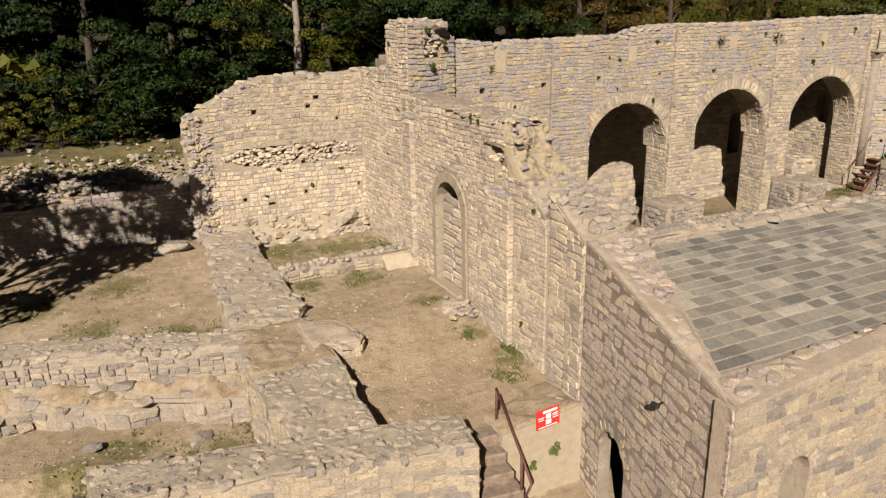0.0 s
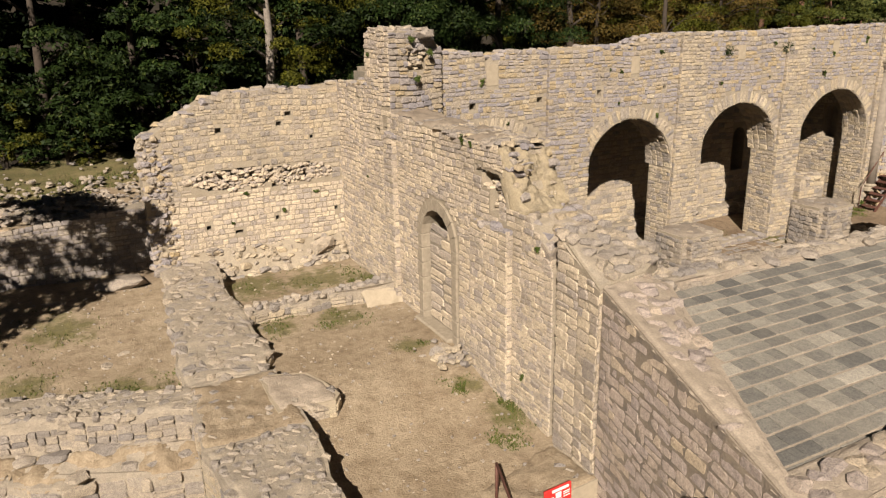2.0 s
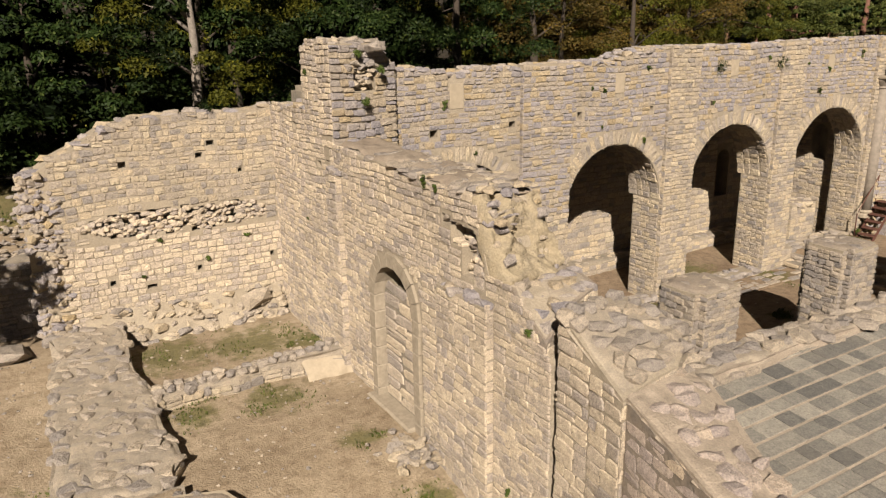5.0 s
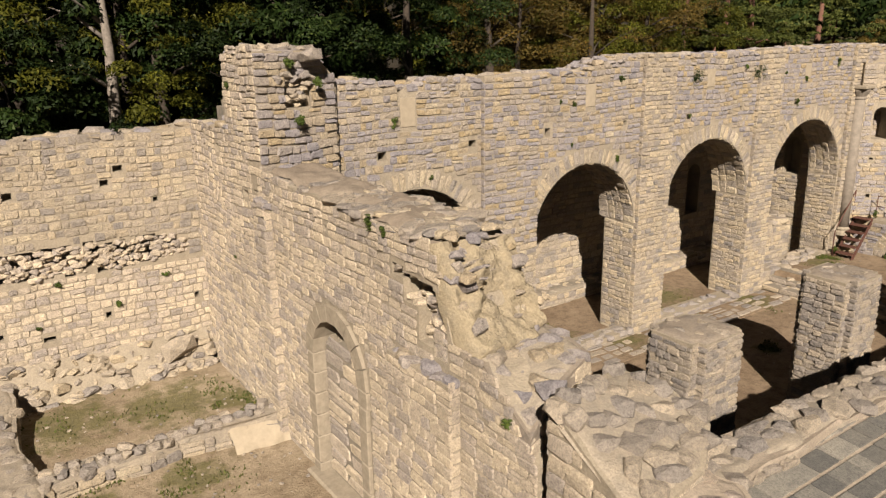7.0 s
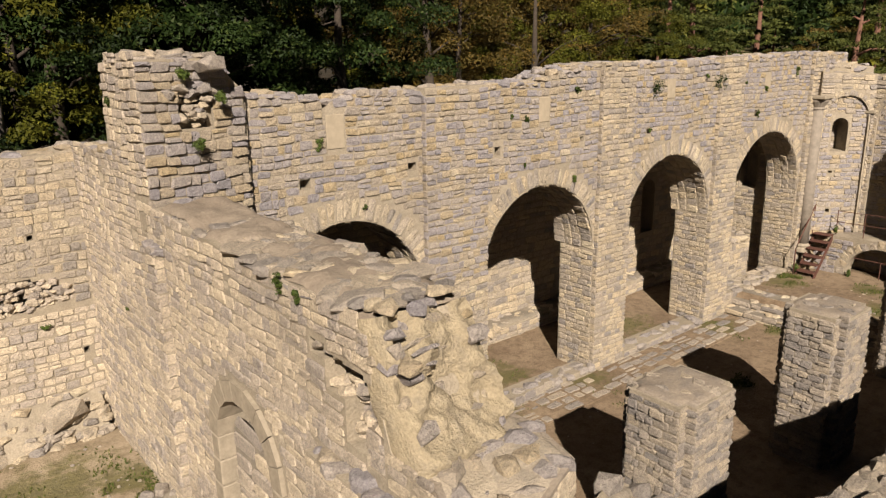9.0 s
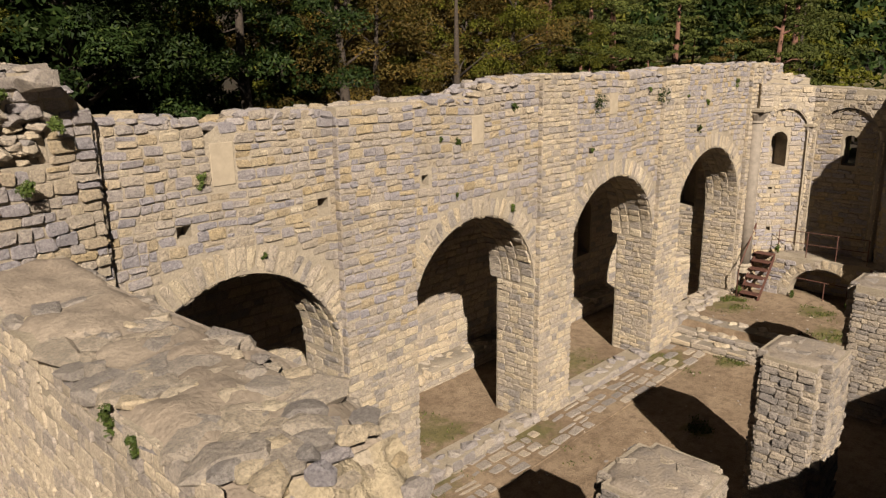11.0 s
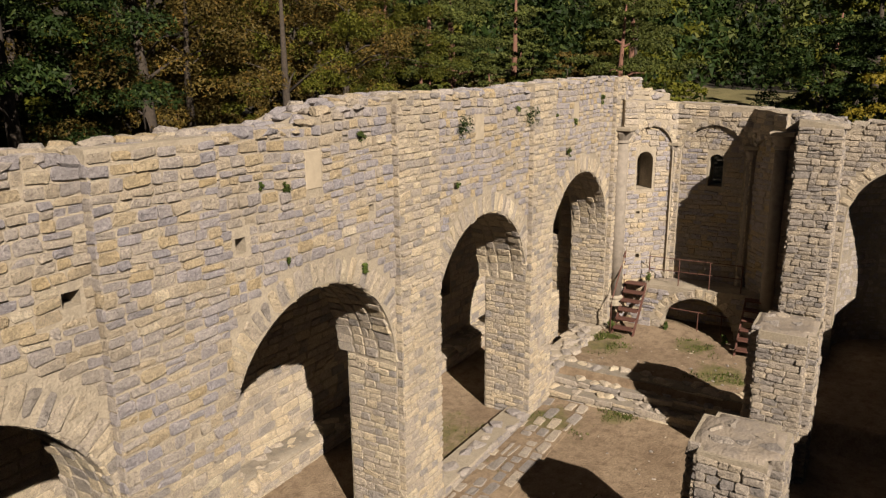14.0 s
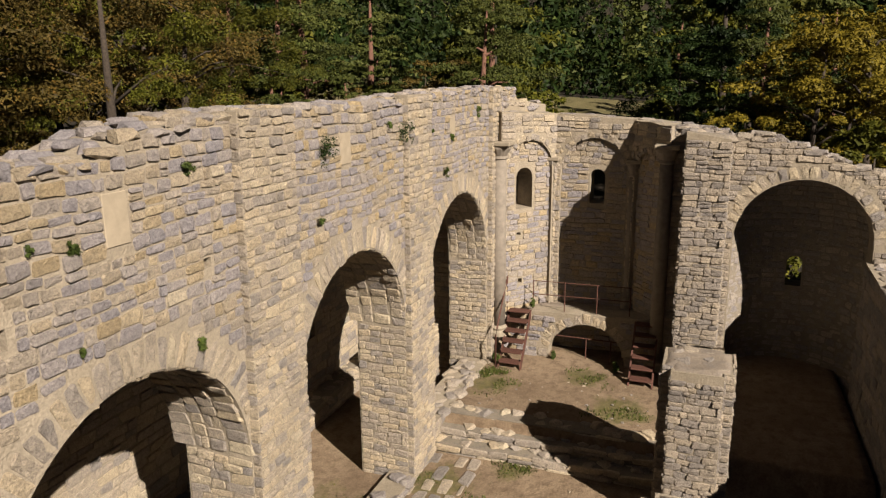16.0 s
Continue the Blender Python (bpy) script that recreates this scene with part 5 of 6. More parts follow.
dome_st = []
ph = 0.05
while ph < 1.35:
    th = -math.pi / 2 + 0.05
    while th < math.pi / 2 - 0.1:
        w = rng.uniform(0.16, 0.34)
        r = 1.22 * math.cos(ph)
        out = Vector((math.cos(ph) * math.cos(th + w / 2 / r), math.cos(ph) * math.sin(th + w / 2 / r), 0.98 * math.sin(ph)))
        a = Vector((-math.sin(th + w / 2 / r), math.cos(th + w / 2 / r), 0))
        dome_st.append((Vector(chapel_c) + Vector((0, 0, 3.18)) + out * (1.22 + 0.005), a * (w - 0.015), -out.normalized().cross(a) * 0.125, -out.normalized() * 0.05, rng.randrange(28)))
        th += w / r
    ph += 0.115
set_stones(chapel, dome_st, "grey", None, 30)
# added wall south of the chapel, closing the nave against the sun
block("wall_south", [(15.0, 8.3), (23.2, 8.3), (23.2, 8.95), (15.0, 8.95)], -1.2, [2.5, 2.9, 2.9, 2.5], "rubble wall added to keep the sun off the nave and chapel floor", "grey", sides=[2], limit=60, hs=(0.13, 0.22), ls=(0.22, 0.5))

# ---- slate terrace ----
def slate_z(y):
    return 2.28 + 0.095 * (y - 5.33)


base = part("roof_terrace", ([(5.9, 5.2, 1.9), (20, 5.2, 1.9), (20, 8.9, 1.9), (6.8, 8.9, 1.9), (5.9, 5.2, slate_z(5.2) - 0.004), (20, 5.2, slate_z(5.2) - 0.004), (20, 8.9, slate_z(8.9) - 0.004), (6.8, 8.9, slate_z(8.9) - 0.004)],
     [(3, 2, 1, 0), (4, 5, 6, 7), (0, 1, 5, 4), (1, 2, 6, 5), (2, 3, 7, 6), (3, 0, 4, 7)]), bed_mortar)
tagged(base, "flat terrace roof paved with grey stone slabs in pale joints", "terrace", kind="structure")
west_face = flat_face((6.5, 8.47, 0), (5.70 - 6.5, 4.85 - 8.47, 0))
west_top = lambda u: 2.98 - 0.195 * u
# its stones take the brightened copy, since the sun only grazes this face
west = wall("wall_terrace_west", west_face, 3.76, -1.3, west_top, "tall terrace wall of grey squared rubble with a low arched doorway", "bedded_lit", (6, 6, 2), 0.20, body=wall_top, arches=[(1.15, 0.40, -0.06)], ring=0.16, ring_count=11, hs=(0.11, 0.20), ls=(0.15, 0.40), cap=0.02, limit=260, proud=(-0.003, 0.001), gap=0.004)
FLUSH = dict(top_key="bedded", top_lift=(0.02, 0.052), top_size=((0.14, 0.26), (0.18, 0.34)), cover=0.9, inset=0.10)
top_w = block("wall_parapet", [(5.722, 4.90), (6.02, 5.30), (7.8, 8.62), (7.4, 8.95), (6.515, 8.50)], 1.6, [2.27, 2.36, 2.76, 2.95, 3.0], "broad pinkish mortar parapet top with bedded stones", "bedded", sides=[], body=bed_mortar, near=(6, 6, 2), limit=160, lump=(bed_mortar, 0.05), **FLUSH)
south_face = flat_face((5.70, 4.76, 0), (1, 0, 0))
south_top = ragged([(0, 2.28), (3.3, 2.60), (14.3, 2.75)], 0.03, 2, 4)
south = wall("wall_terrace_south", south_face, 14.3, -1.3, south_top, "sunlit terrace wall with a small blind niche", "pale", (7, 4.8, 1.8), 0.30, body=bed_mortar, windows=[(1.1, 0.24, 0.5, 1.12)], cap=0.02, limit=200, hs=(0.08, 0.16), ls=(0.12, 0.34), proud=(0.0, 0.036))
set_stones(south, [one_stone(south_face, 0.13 + 0.05 * (k % 2), -1.15 + 0.2 * k, 0.26 + 0.1 * (k % 2), 0.185, 0.03) for k in range(17)], "pale", None, 20)
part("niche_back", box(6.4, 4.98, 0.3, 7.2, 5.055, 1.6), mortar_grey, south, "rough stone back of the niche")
set_stones(south, arch_ring(south_face, 1.1, 1.12, 0.25, 0.13, 9, 0.03, 0.12), "bedded", None, 20)
block("wall_parapet", [(5.74, 4.77), (9, 4.77), (20, 4.77), (20, 5.36), (9, 5.36), (5.86, 5.36)], 1.9, [2.27, 2.58, 2.73, 2.33, 2.33, 2.32], "mortared top of the southern parapet with bedded stones", "bedded", sides=[3, 4], body=bed_mortar, near=(7, 5, 2.5), limit=120, lump=(bed_mortar, 0.05), **FLUSH)
block("wall_parapet", [(7.4, 8.7), (15.2, 8.72), (15.2, 9.2), (7.6, 9.25)], -0.2, [2.75, 2.55, 2.55, 2.75], "rough northern parapet of bedded stones", "rubble", body=bed_mortar, near=(8, 9, 2.8), limit=120, proud=(0.01, 0.06), top_key="rubble", top_lift=(0.02, 0.07), top_size=((0.12, 0.28), (0.16, 0.36)), cover=1.0, lump=(top_mortar, 0.05), broken=0.06)
block("wall_parapet", [(6.47, 8.50), (7.4, 8.7), (7.95, 9.05), (8.0, 9.5), (7.72, 9.88), (7.2, 9.66), (6.56, 9.52)], -0.2, [2.98, 3.0, 3.05, 3.18, 3.32, 3.44, 3.48], "broken wall block crowned with bedded boulders", "cream", body=mortar, top_key="rubble", limit=180, top_size=((0.12, 0.26), (0.16, 0.34)), top_lift=(0.035, 0.085), cover=1.0, lump=(top_mortar, 0.02), broken=0.04, hs=(0.10, 0.18), ls=(0.14, 0.32))

slate_stops = [(0.0, (0.120, 0.116, 0.108)), (0.25, (0.165, 0.156, 0.140)), (0.5, (0.212, 0.198, 0.174)), (0.75, (0.248, 0.230, 0.198)), (0.9, (0.300, 0.275, 0.232)), (1.0, (0.380, 0.345, 0.290))]
mats["slate"] = masonry("grey_slate", slate_stops, False, (0.22, 0.19, 0.15), 0.3, 0.004), masonry("grey_slate_piece", slate_stops, True, (0.22, 0.19, 0.15), 0.3, 0.004)
SHAPES.append(box(-0.5, -0.5, -0.5, 0.5, 0.5, 0.5, 0.03))
SHAPE_V.append(np.array(SHAPES[-1][0]))
SLAB = len(SHAPES) - 1
tiles, y = [], 5.0
up = Vector((0, -0.095, 1)).normalized()
back_way = Vector((0, 1, 0.095)).normalized()
while y < 8.9:
    d = rng.uniform(0.19, 0.245)
    x = 5.98 + 0.55 * max(0, y - 5.3) + rng.uniform(0, 0.2)
    while x < 20:
        w = rng.uniform(0.18, 0.36)
        if x > 6.0:
            tiles.append((Vector((x + w / 2, y + d / 2, slate_z(y + d / 2) - 0.014 + rng.uniform(-0.003, 0.004))), Vector((w - 0.010, 0, 0)), back_way * (d - 0.034), up * 0.04, SLAB))
        x += w
    y += d
set_stones(base, tiles, "slate", (6.5, 6.5, 2.5), 300)
for o in base.children:
    if o.name.startswith("stone"):
        o.name = "slab"

# ---- trees ----
def leaf_cloud(centres, radii, per, size, flat=1.0, up=0.3, shell=0.35, cup=-1.0, turn=0.55):
    """Many small leaves round clump centres, turned outwards and up; cup leaves a clump's underside bare."""
    cs = np.repeat(np.array(centres), per, axis=0)
    rs = np.repeat(np.array(radii), per)
    n = len(cs)
    d = nrng.normal(size=(n, 3))
    d /= np.linalg.norm(d, axis=1)[:, None]
    low = d[:, 2] < cup
    d[low, 2] *= -1
    p = cs + d * (rs * nrng.uniform(shell, 1.0, n) ** 0.6)[:, None] * np.array([1, 1, flat])
    f = d * 0.8 + np.array([0, 0, up]) + nrng.normal(size=(n, 3)) * turn
    f /= np.linalg.norm(f, axis=1)[:, None]
    a = np.cross(f, nrng.normal(size=(n, 3)))
    a /= np.linalg.norm(a, axis=1)[:, None]
    b = np.cross(f, a)
    s = (size * nrng.uniform(0.6, 1.4, n))[:, None]
    v = np.empty((n, 3, 3))
    v[:, 0], v[:, 1], v[:, 2] = p - a * s * 0.6 - b * s * 0.34, p - a * s * 0.45 + b * s * 0.34, p + a * s * 0.85
    q = np.arange(n * 3).reshape(n, 3)
    return v.reshape(-1, 3), q


def cloud_mesh(name, v, q, mat):
    me = bpy.data.meshes.new(name)
    me.vertices.add(len(v))
    me.vertices.foreach_set("co", v.ravel())
    me.loops.add(q.size)
    me.loops.foreach_set("vertex_index", q.ravel().astype(np.int32))
    me.polygons.add(len(q))
    me.polygons.foreach_set("loop_start", np.arange(0, q.size, q.shape[1], dtype=np.int32))
    me.update(calc_edges=True)
    me.materials.append(mat)
    return me


def make_tree(label, high, wide, leafmat, barkmat, per=46, clumps=120, leaf=0.17, low=0.25, kind="oak", bare=0):
    """A tapered trunk, limbs running to the crown, and sprays of leaves with gaps between them; bare adds leafless twigs."""
    root = empty("tree", pose(0, 0, -200), label, "tree")
    lean = Vector((rng.uniform(-0.04, 0.04), rng.uniform(-0.04, 0.04), 0)) * high
    trunk = [Vector((0, 0, -0.4)), Vector((0, 0, high * 0.15)), lean * 0.5 + Vector((0.1, 0, high * 0.45)), lean + Vector((0, 0, high * 0.85))]
    r0 = 0.022 * high + 0.04
    bits = [tube(trunk, [r0, r0 * 0.8, r0 * 0.55, r0 * 0.15], 9)]
    cen, rad = [], []
    for k in range(clumps):
        t = rng.uniform(0, 6.283)
        h = rng.random()
        if kind == "pine":
            h = (int(h * 8) + rng.gauss(0.5, 0.12)) / 8
            prof = max(0.08, 1 - h) ** 0.6
            rr = wide / 2 * prof * rng.uniform(0.25, 1.0) * (0.8 + 0.3 * math.sin(2 * t + 9 * h))
        else:
            prof = math.sin(math.pi * min(1, 0.12 + h * 0.86)) ** 0.6
            rr = wide / 2 * prof * rng.uniform(0.62, 1.10) * (1 + 0.22 * math.sin(3 * t + 5 * h))
        z = high * (low + (1 - low) * h)
        cen.append((rr * math.cos(t) + lean.x * h, rr * math.sin(t) + lean.y * h, z + rng.uniform(-0.2, 0.2)))
        rad.append(wide * rng.uniform(0.055, 0.125))
        if k % (5 if kind == "pine" else 8) == 0:
            s = Vector((lean.x * h, lean.y * h, max(high * 0.12, z - rr * (0.15 if kind == "pine" else 0.55))))
            e = s.lerp(Vector(cen[-1]), 0.9 if kind == "pine" else 0.6)
            bits.append(tube([s, s.lerp(e, 0.5) + Vector((0, 0, 0.15)), e], [r0 * 0.3, r0 * 0.16, 0.015], 5))
    for k in range(bare):
        t, h = rng.uniform(0, 6.283), rng.uniform(0.3, 0.8)
        s = Vector((0, 0, high * h * 0.9))
        m = s + Vector((math.cos(t), math.sin(t), 0.35)) * wide * rng.uniform(0.2, 0.32)
        e = m + Vector((math.cos(t + rng.gauss(0, 0.5)), math.sin(t + rng.gauss(0, 0.5)), rng.uniform(-0.3, 0.6))) * wide * 0.22
        bits.append(tube([s, s.lerp(m, 0.5) + Vector((0, 0, 0.2)), m, e], [0.035, 0.025, 0.016, 0.007], 5))
    part("trunk", join(bits), barkmat, root, smooth=True)
    v, q = leaf_cloud(cen, rad, per, leaf, 0.38 if kind == "pine" else 0.72, up=0.35, shell=0.45, cup=-0.3)
    crown = new("crown", cloud_mesh("crown", v, q, leafmat))
    crown.parent = root
    return root


pine_bark = plain("red_pine_bark", (0.15, 0.075, 0.05), 0.95, 0, 14, 0.4, 0.02)
pale_bark = plain("pale_grey_bark", (0.20, 0.17, 0.14), 0.95, 0, 14, 0.35, 0.02)
KINDS = [
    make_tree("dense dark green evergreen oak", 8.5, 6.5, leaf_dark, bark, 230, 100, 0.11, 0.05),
    make_tree("oak with olive green leaves", 9.0, 6.5, leaf_oak, bark, 230, 100, 0.11, 0.06),
    make_tree("browning autumn oak with thin crown", 8.0, 6.0, leaf_brown, bark, 230, 100, 0.10, 0.06, bare=4),
    make_tree("pine with open layered branches", 11.0, 7.5, leaf_pine, pine_bark, 330, 100, 0.085, 0.04, "pine"),
    make_tree("yellowing oak on the wooded slope", 8.0, 5.5, leaf_gold, bark, 230, 100, 0.10, 0.06),
    make_tree("tall oak with a high crown", 10.0, 6.0, leaf_oak, bark, 110, 90, 0.2, 0.5),
    make_tree("tall pine with forest shade put into its dark needle colour", 12.0, 6.5, leaf_shaded, bark, 170, 100, 0.15, 0.06, "pine"),
    make_tree("half-bare oak with a pale trunk and thin green crown", 8.0, 5.5, leaf_oak, pale_bark, 400, 46, 0.075, 0.25, bare=6),
]
HERO = {
    1: make_tree("oak with fine olive green leaves", 9.0, 6.5, leaf_oak, bark, 480, 80, 0.068, 0.04),
    2: make_tree("browning autumn oak behind the nave wall", 8.0, 6.5, leaf_brown, bark, 460, 80, 0.066, 0.04, bare=4),
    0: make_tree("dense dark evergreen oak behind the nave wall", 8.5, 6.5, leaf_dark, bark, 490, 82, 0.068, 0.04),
}
FAR = {
    0: make_tree("dark evergreen oak deep in the wood", 8.5, 6.5, leaf_dark, bark, 70, 75, 0.23, 0.03),
    1: make_tree("olive green oak deep in the wood", 9.0, 6.5, leaf_oak, bark, 70, 75, 0.23, 0.03),
    2: make_tree("browning autumn oak deep in the wood", 8.0, 6.0, leaf_brown, bark, 70, 75, 0.22, 0.03),
    3: make_tree("distant green pine on the hill", 11.0, 7.0, leaf_pine, pine_bark, 170, 80, 0.15, 0.02, "pine"),
    4: make_tree("distant yellowing oak on the hill", 8.0, 5.5, leaf_gold, bark, 130, 80, 0.17, 0.03),
    6: make_tree("distant pine on the hill with the same shade-darkened needles", 12.0, 6.5, leaf_shaded, bark, 80, 80, 0.26, 0.03, "pine"),
}


def plant(kind, x, y, s=1.0, dz=0.0, far=False):
    k = HERO[kind] if kind in HERO and 6 < x < 33 and y < 28.5 and s > 0.6 else FAR[kind] if kind in FAR and (far or x > 40 or s < 0.65) else KINDS[kind]
    m = pose(x, y, height(x, y) - 0.1 + dz, 0, 0, rng.uniform(0, 360)) @ Matrix.Diagonal((s * rng.uniform(0.9, 1.1), s * rng.uniform(0.9, 1.1), s, 1))
    ob = copy_thing(k, m)
    ob.scale = m.to_scale()
    return tagged(ob, group="wood")


# forest edge behind the ruin, dark on the west with shade coloured into the pine needles, olive and gold towards the
# east
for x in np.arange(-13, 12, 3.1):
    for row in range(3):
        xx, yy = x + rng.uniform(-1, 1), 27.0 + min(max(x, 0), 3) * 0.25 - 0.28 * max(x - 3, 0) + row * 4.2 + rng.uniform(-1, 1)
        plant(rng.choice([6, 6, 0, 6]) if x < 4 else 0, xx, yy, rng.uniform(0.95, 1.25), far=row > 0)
for xx, yy, s in ((7.6, 27.5, 0.85), (-3.6, 27.5, 0.7)):
    plant(1, xx, yy, s)
for x in np.arange(12, 46, 3.4):
    for row in range(3):
        xx, yy = x + rng.uniform(-1.2, 1.2), 25.5 + row * 4.2 + rng.uniform(-1.2, 1.2) + (x - 12) * 0.12
        pick = [0, 0, 0] if x < 17 else [2, 1, 1, 2] if x < 25 else [1, 1, 2, 3] if x < 34 else [3, 3, 1]
        plant(rng.choice(pick), xx, yy, rng.uniform(0.8, 1.1), far=row > 1)
for x in np.arange(33, 62, 4.4):
    for y in np.arange(-20, 24, 4.4):
        xx, yy = x + rng.uniform(-1.6, 1.6), y + rng.uniform(-1.6, 1.6)
        mid = 11.5 + 0.13 * (xx - 9)
        if abs(yy - mid) < 3.6:
            continue
        pick = [3, 3, 1, 3] if yy > mid else [1, 6, 3, 1] if yy > mid - 7 else [4, 4, 1, 3]
        plant(rng.choice(pick), xx, yy, rng.uniform(0.7, 0.95))
# the wooded hill beyond, one sheet of crowns
cen, rad = [], []
for x in np.arange(64, 150, 5.2):
    for y in np.arange(-70, 120, 5.2):
        xx, yy = x + rng.uniform(-2, 2), y + rng.uniform(-2, 2)
        mid = 11.5 + 0.13 * (xx - 9)
        if xx < 80 and abs(yy - mid) < 4:
            continue
        h, w = rng.uniform(6, 11), rng.uniform(2.2, 3.4)
        g = height(xx, yy)
        for k in range(7):
            f = k / 6
            a = rng.uniform(0, 6.283)
            cen.append((xx + 0.35 * w * math.cos(a) * (1 - f), yy + 0.35 * w * math.sin(a) * (1 - f), g + h * (0.1 + 0.8 * f)))
            rad.append(w * (1.0 - 0.72 * f))
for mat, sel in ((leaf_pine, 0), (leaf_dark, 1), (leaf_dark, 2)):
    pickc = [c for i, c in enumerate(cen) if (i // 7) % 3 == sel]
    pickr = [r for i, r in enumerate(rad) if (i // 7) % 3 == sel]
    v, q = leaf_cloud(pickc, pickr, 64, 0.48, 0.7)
    woods = new("far_woods", cloud_mesh("far_woods", v, q, mat))
    tagged(woods, "distant mixed pine wood covering the hillside", "woods", kind="stuff")
# the tree whose shade falls on the terrace wall
plant(5, -4.8, 13.9, 0.84)
plant(7, 6.6, 24.4, 0.95)
plant(0, 0.4, 24.9, 0.8)
plant(0, 2.9, 25.4, 0.75)
plant(6, -2.2, 25.2, 0.8)
plant(0, -5.0, 24.6, 0.7)
plant(4, 33.5, 9.0, 0.82)
plant(4, 35.5, 5.0, 0.8)
plant(0, 37.0, 13.0, 0.72)
plant(0, 39.0, 10.5, 0.8)
plant(1, 28.2, 10.5, 0.42)
plant(3, 28.6, 13.4, 0.36)
plant(1, 28.4, 16.0, 0.4)
# undergrowth along the forest edge and behind the apse
for k in range(34):
    x = rng.uniform(-13, 13)
    plant(rng.choice([0, 0, 0, 1]), x, 23.2 + max(x, 0) * 0.3 + rng.uniform(0, 2.5), rng.uniform(0.16, 0.34))
for k in range(26):
    x = rng.uniform(27, 50)
    plant(rng.choice([3, 1, 3, 2]), x, rng.uniform(18, 30), rng.uniform(0.3, 0.6))
for k in range(18):
    x = rng.uniform(29, 44)
    plant(rng.choice([1, 3, 4, 0]), x, rng.uniform(-6, 9.5), rng.uniform(0.3, 0.5))
for k in KINDS + list(FAR.values()) + list(HERO.values()):
    for o in (*k.children_recursive, k):
        bpy.data.objects.remove(o)

# ---- small things ----
def metal_stair(x0, y0, y1, z0, n, run, rise, rail):
    st = empty("metal_stair", pose(x0, y0, z0), "rusty open steel stair with thin treads" + (" and a bent handrail" if rail else ""), "stair", "chancel stairs")
    w = y1 - y0
    for k in range(n):
        part("tread", box(run * k, 0.03, rise * (k + 1) - 0.03, run * k + 0.22, w - 0.03, rise * (k + 1), 0.006), rust, st)
    L = run * n
    for yy in (0.0, w - 0.03):
        part("stringer", ([(-0.05, yy, 0), (0.06, yy, 0), (L + 0.06, yy, rise * n), (L + 0.06, yy, rise * n - 0.12), (-0.05, yy + 0.03, 0), (0.06, yy + 0.03, 0), (L + 0.06, yy + 0.03, rise * n), (L + 0.06, yy + 0.03, rise * n - 0.12)][0:8],
             [(0, 1, 3, 2), (4, 6, 7, 5), (0, 2, 6, 4), (1, 5, 7, 3), (0, 4, 5, 1), (2, 3, 7, 6)]), rust, st)
    if rail:
        part("handrail", tube([(-0.05, w + 0.02, 0.02), (-0.05, w + 0.02, 0.72), (0.05, w + 0.02, 0.86), (L, w + 0.02, rise * n + 0.72)], 0.016, 6), rust, st, smooth=True)
        part("post", tube([(L * 0.97, w + 0.02, rise * n - 0.1), (L * 0.97, w + 0.02, rise * n + 0.72)], 0.014, 6), rust, st)
    return st


metal_stair(22.35, 14.86, 15.34, 0.36, 6, 0.135, 0.172, True)
metal_stair(22.30, 12.32, 12.78, 0.36, 6, 0.135, 0.172, False)

guard = empty("guard_rail", pose(23.3, 0, 1.4), "thin rusty guard rail on the platform edge", "rail")
for y in (14.85, 14.2, 13.55, 12.9):
    part("post", tube([(0, y, 0), (0, y, 0.62)], 0.011, 6), rust, guard)
for z in (0.60, 0.32):
    part("bar", tube([(0, 14.85, z), (0, 12.9, z + 0.02)], 0.009, 6), rust, guard)
grille = empty("crypt_rail", pose(23.4, 0, 0.42), "rusty rail across the crypt opening", "rail")
part("bar", tube([(0, 14.4, 0.42), (0, 13.1, 0.40)], 0.011, 6), rust, grille)
for y in (13.75, 13.25):
    part("post", tube([(0, y, -0.05), (0, y, 0.42)], 0.011, 6), rust, grille)

# warning board by the stair
sign = empty("warning_sign", pose(5.79, 8.35, 0.25, 0, -3, 2), "red rectangular warning board with white notes fixed to the wall", "sign")
board = part("board", box(-0.22, -0.03, -0.165, 0.22, 0.0, 0.165, 0.006), red, sign)
for x0, z0, x1, z1 in ((-0.10, 0.105, 0.17, 0.145), (-0.05, -0.10, 0.05, -0.02), (-0.045, 0.0, 0.045, 0.085), (0.08, 0.05, 0.19, 0.062), (0.08, 0.02, 0.18, 0.032), (0.08, -0.02, 0.19, -0.008), (-0.19, 0.03, -0.08, 0.042), (-0.19, -0.01, -0.09, 0.002), (-0.19, -0.14, 0.16, -0.128)):
    part("print_bar", box(x0, -0.036, z0, x1, -0.031, z1), white, board)

# handrail of the stone stair
rail = empty("stair_handrail", pose(0, 0, 0), "brown painted steel handrail beside the stone steps", "rail")
for x, y, z0, z1 in ((5.12, 8.78, 0.0, 0.72), (4.93, 7.72, -0.75, 0.18)):
    part("post", tube([(x, y, z0), (x, y, z1)], 0.021, 8), rust, rail, smooth=True)
part("bar", tube([(5.12, 8.78, 0.72), (4.93, 7.72, 0.19), (4.86, 7.34, -0.02)], 0.021, 8), rust, rail, smooth=True)
part("bar", tube([(5.12, 8.78, 0.72), (5.16, 8.80, 0.35)], 0.016, 8), rust, rail, smooth=True)
part("bar", tube([(4.86, 7.34, -0.02), (4.80, 7.45, -0.35)], 0.018, 8), rust, rail, smooth=True)

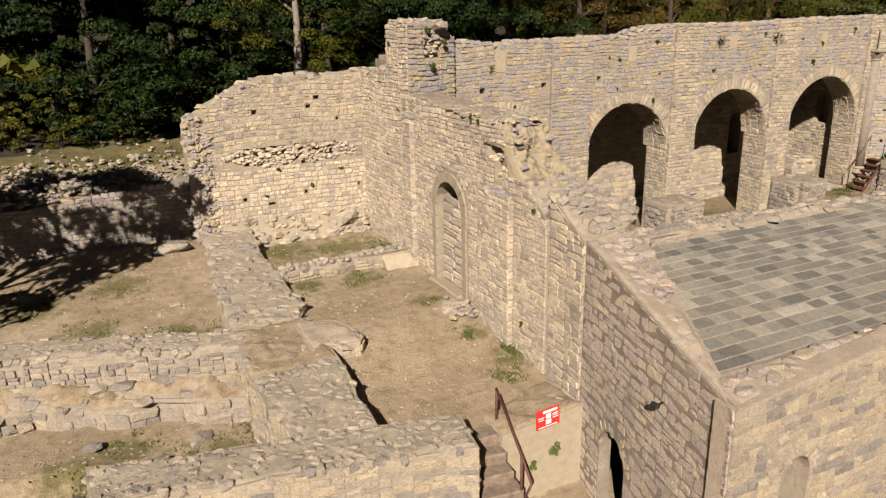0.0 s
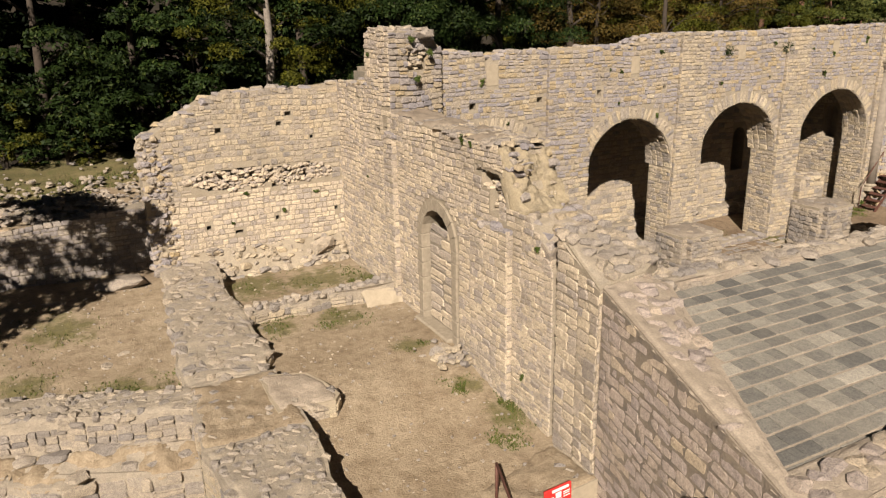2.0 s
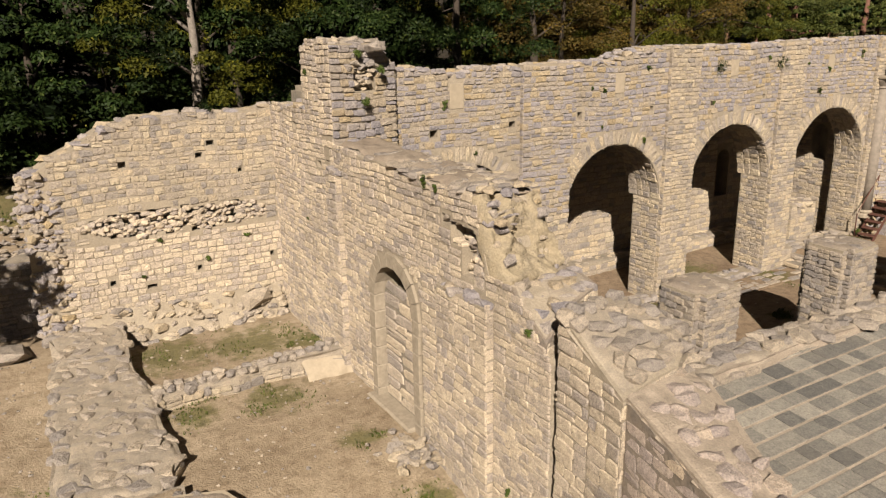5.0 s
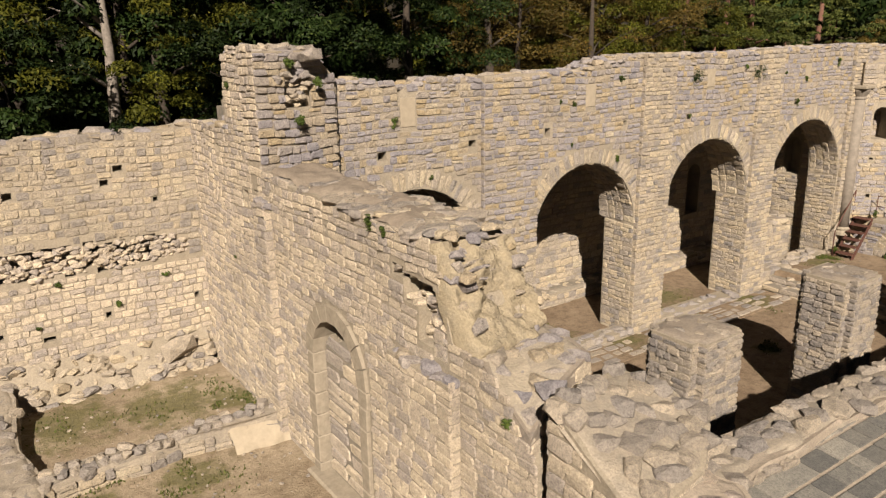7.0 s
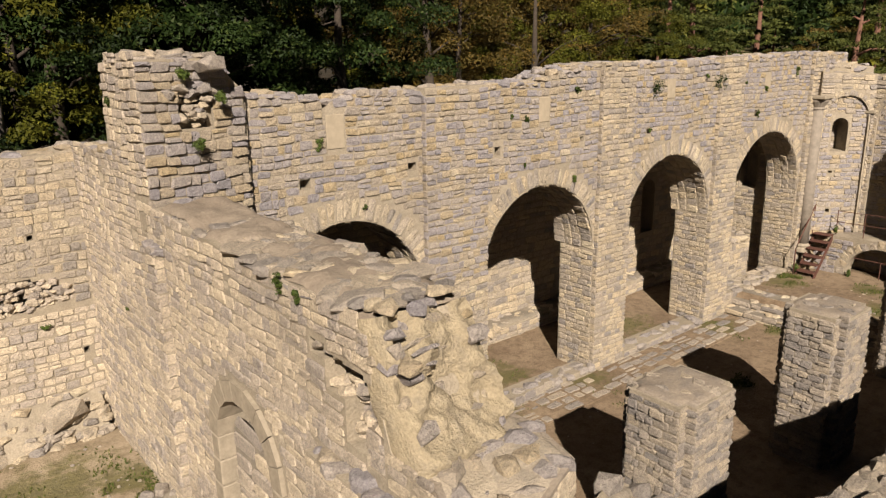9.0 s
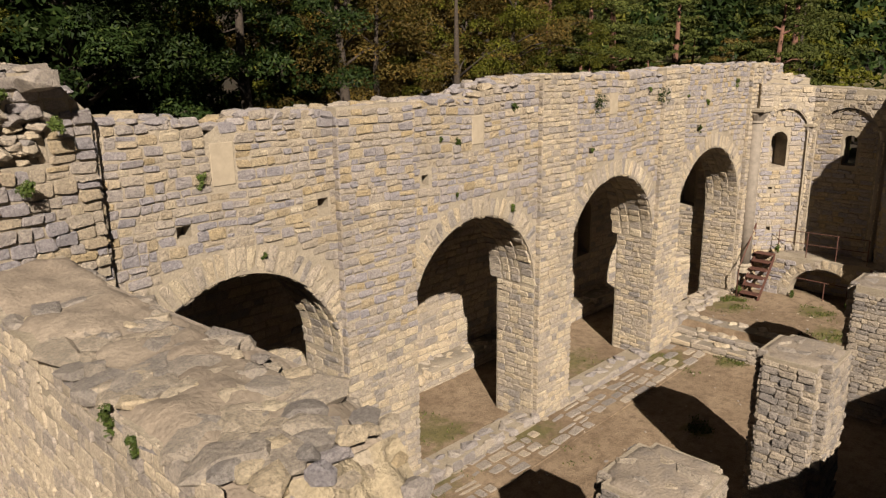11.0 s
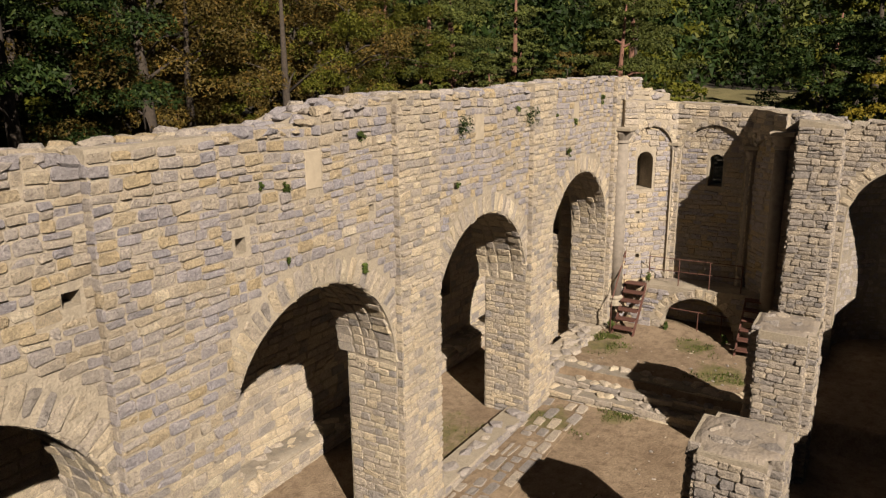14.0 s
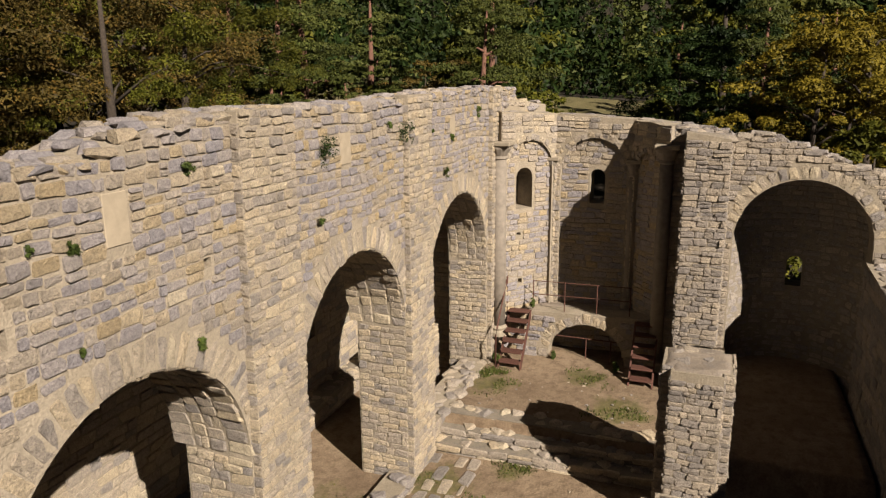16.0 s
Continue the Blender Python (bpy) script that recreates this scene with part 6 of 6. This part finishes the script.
# floodlight on the terrace wall
lamp = empty("floodlight", pose(5.90, 6.08, 1.62, 0, 0, 8), "small black outdoor floodlight on the terrace wall", "lamp")
housing = part("housing", moved(box(-0.06, -0.055, -0.03, 0.0, 0.055, 0.03, 0.008), pose(-0.06, 0, 0, 0, 25, 0)), black, lamp)
part("bracket", box(-0.07, -0.012, -0.012, 0.06, 0.012, 0.012, 0.003), black, lamp)
part("lens", moved(box(-0.064, -0.045, -0.022, -0.0605, 0.045, 0.022), pose(-0.06, 0, 0, 0, 25, 0)), black, housing, "dark glass lens")

# ---- plants ----
def wall_plant(x, y, z, s, mat, n=70, drop=0.3):
    c = [(rng.gauss(0, s * 0.3), rng.gauss(0, s * 0.18) - s * 0.2, rng.gauss(0, s * 0.35) - s * drop * 0.4) for _ in range(7)]
    v, q = leaf_cloud(c, [s * 0.36] * 7, n, 0.016 + s * 0.035)
    ob = new("wall_plant", cloud_mesh("wall_plant", v, q, mat))
    ob.matrix_basis = pose(x, y, z)
    return tagged(ob, "small green plant rooted in the wall joints", "plant", "wall plants")


for x, z, s, m in ((8.92, 4.98, 0.17, leaf_weed), (14.02, 5.40, 0.14, leaf_weed), (16.22, 5.36, 0.24, leaf_dark), (18.47, 5.33, 0.30, leaf_dark), (13.99, 3.88, 0.12, leaf_dark), (12.76, 5.01, 0.11, leaf_dark), (12.44, 5.06, 0.07, leaf_weed),
                   (20.19, 4.60, 0.15, leaf_dark), (20.52, 5.16, 0.13, leaf_dark), (16.16, 4.55, 0.10, leaf_dark), (18.0, 5.5, 0.12, leaf_dark), (19.6, 5.3, 0.1, leaf_weed), (21.9, 5.5, 0.2, leaf_dark), (9.6, 4.02, 0.08, leaf_brown), (12.75, 4.25, 0.06, leaf_weed)):
    wall_plant(x, AY - 0.02, z, s * (0.85 if s > 0.2 else 0.55), m if s > 0.2 else leaf_weed, 45)
for y, z, s in ((12.3, 4.37, 0.14), (12.0, 4.34, 0.1), (10.05, 3.1, 0.12), (10.4, 0.9, 0.12), (15.1, 3.6, 0.06), (16.6, 3.0, 0.05)):
    wall_plant(GX - 0.03, y, z, s * 0.6, leaf_weed, 40)
for x, z, s in ((5.1, 2.06, 0.15), (4.25, 2.55, 0.13), (5.9, 2.4, 0.1), (5.4, 4.95, 0.16), (3.9, 1.9, 0.08), (4.4, 1.0, 0.1)):
    wall_plant(x, 18.33, z, s * 0.6, leaf_dark if z > 4 else leaf_weed, 40)
for x, y, z, s in ((7.1, 15.25, 5.9, 0.12), (7.5, 15.25, 5.65, 0.1), (7.2, 15.25, 5.15, 0.12), (6.58, 16.3, 5.6, 0.1), (23.3, 14.9, 1.5, 0.14), (23.15, 14.4, 0.5, 0.12), (22.9, 13.1, 0.5, 0.16), (22.5, 15.4, 0.5, 0.2), (5.9, 8.3, -0.3, 0.14), (5.5, 8.3, -0.5, 0.1), (9.9, 4.7, 1.7, 0.08), (8.4, 4.7, 1.6, 0.09)):
    wall_plant(x, y, z, s, leaf_weed)


def tufts(name, label, spots, blades, high, mat):
    """Short blades scattered round spots (x, y, radius)."""
    vs, fs = [], []
    for x, y, r, k in spots:
        for _ in range(int(blades * k)):
            a, d = rng.uniform(0, 6.283), r * math.sqrt(rng.random()) * rng.uniform(0.5, 1)
            px, py = x + d * math.cos(a), y + d * math.sin(a)
            if noise.noise(Vector((px * 2.5, py * 2.5, 5))) < -0.05:
                continue
            h, w, t = high * rng.uniform(0.4, 1.2), 0.012 + 0.01 * rng.random(), rng.uniform(0, 6.283)
            z = height(px, py) - 0.01
            dx, dy = w * math.cos(t), w * math.sin(t)
            n = len(vs)
            vs += [(px - dx, py - dy, z), (px + dx, py + dy, z), (px + rng.gauss(0, h * 0.4), py + rng.gauss(0, h * 0.4), z + h)]
            fs.append((n, n + 1, n + 2))
    return tagged(part(name, (vs, fs), mat), label, "grass", kind="stuff")


tufts("grass", "short green and yellowing grass in patches on the earth", [(x + rng.gauss(0, r * 0.4), y + rng.gauss(0, r * 0.4), r * rng.uniform(0.4, 1.0), 0.35) for x, y, r in (MOSS + NAVE_MOSS) * 3] + [(6.2, 16.3, 0.4, 2), (6.35, 10.6, 0.35, 2), (6.0, 9.9, 0.4, 1.5), (5.3, 15.75, 0.25, 1), (22.0, 15.3, 0.4, 2)], 420, 0.055, leaf_grass)
tufts("meadow_grass", "rough dry grass along the slope", [(x, 19.6 + rng.uniform(0, 3), 1.0, 1.0) for x in np.arange(-6, 3, 0.8)], 260, 0.10, leaf_grass)

# loose stones on the earth
pebbles = empty("loose_stones", pose(0, 0, 0), "loose pale stones scattered over the earth", "stones", kind="stuff")
pts = []
for x0, x1, y0, y1, n in ((3.4, 6.5, 9.2, 15.2, 240), (-4, 1.9, 13.6, 18.6, 420), (-4, 1.9, 9.8, 12.4, 420), (9, 19, 12.2, 14.8, 60), (20.3, 22.8, 12.3, 15.4, 50), (3.5, 6.5, 15.8, 18.2, 60)):
    for _ in range(n):
        x, y = rng.uniform(x0, x1), rng.uniform(y0, y1)
        pts.append((x, y, height(x, y) + 0.005))
set_stones(pebbles, rocks_on(pts, (0.015, 0.06), 0.6), "rubble", None, 0)
heap = empty("stone_heap", pose(0, 0, 0), "small heap of pale rubble at the wall's foot", "stones", kind="stuff")
set_stones(heap, rocks_on([(6.25 + rng.gauss(0, 0.18), 12.2 + rng.gauss(0, 0.22), 0.55 + abs(rng.gauss(0, 0.05))) for _ in range(50)], (0.07, 0.2), 0.6), "pale", None, 20)
boulders = [(1.4, 17.9, 1.0, 0.8), (0.5, 17.3, 0.8, 0.65), (-0.6, 17.0, 0.75, 0.6), (0.0, 17.6, 0.9, 0.4), (0.95, 11.35, -0.38, 0.36), (0.15, 11.0, -0.42, 0.42), (-0.7, 11.9, -0.38, 0.30), (1.1, 14.9, 0.68, 0.16), (0.8, 14.6, 0.66, 0.2), (-0.9, 10.4, -0.42, 0.4)]
for x, y, z, s in boulders:
    b = new("boulder", mesh_of("boulder", *SHAPES[28 + rng.randrange(16)], mats["rubble"][1]))
    b.matrix_basis = pose(x, y, z, rng.uniform(-10, 10), rng.uniform(-10, 10), rng.uniform(0, 360)) @ Matrix.Diagonal((s * 1.5, s, s * 0.45, 1))
    tagged(b, "weathered limestone boulder half sunk in the earth", "boulder", "boulders")
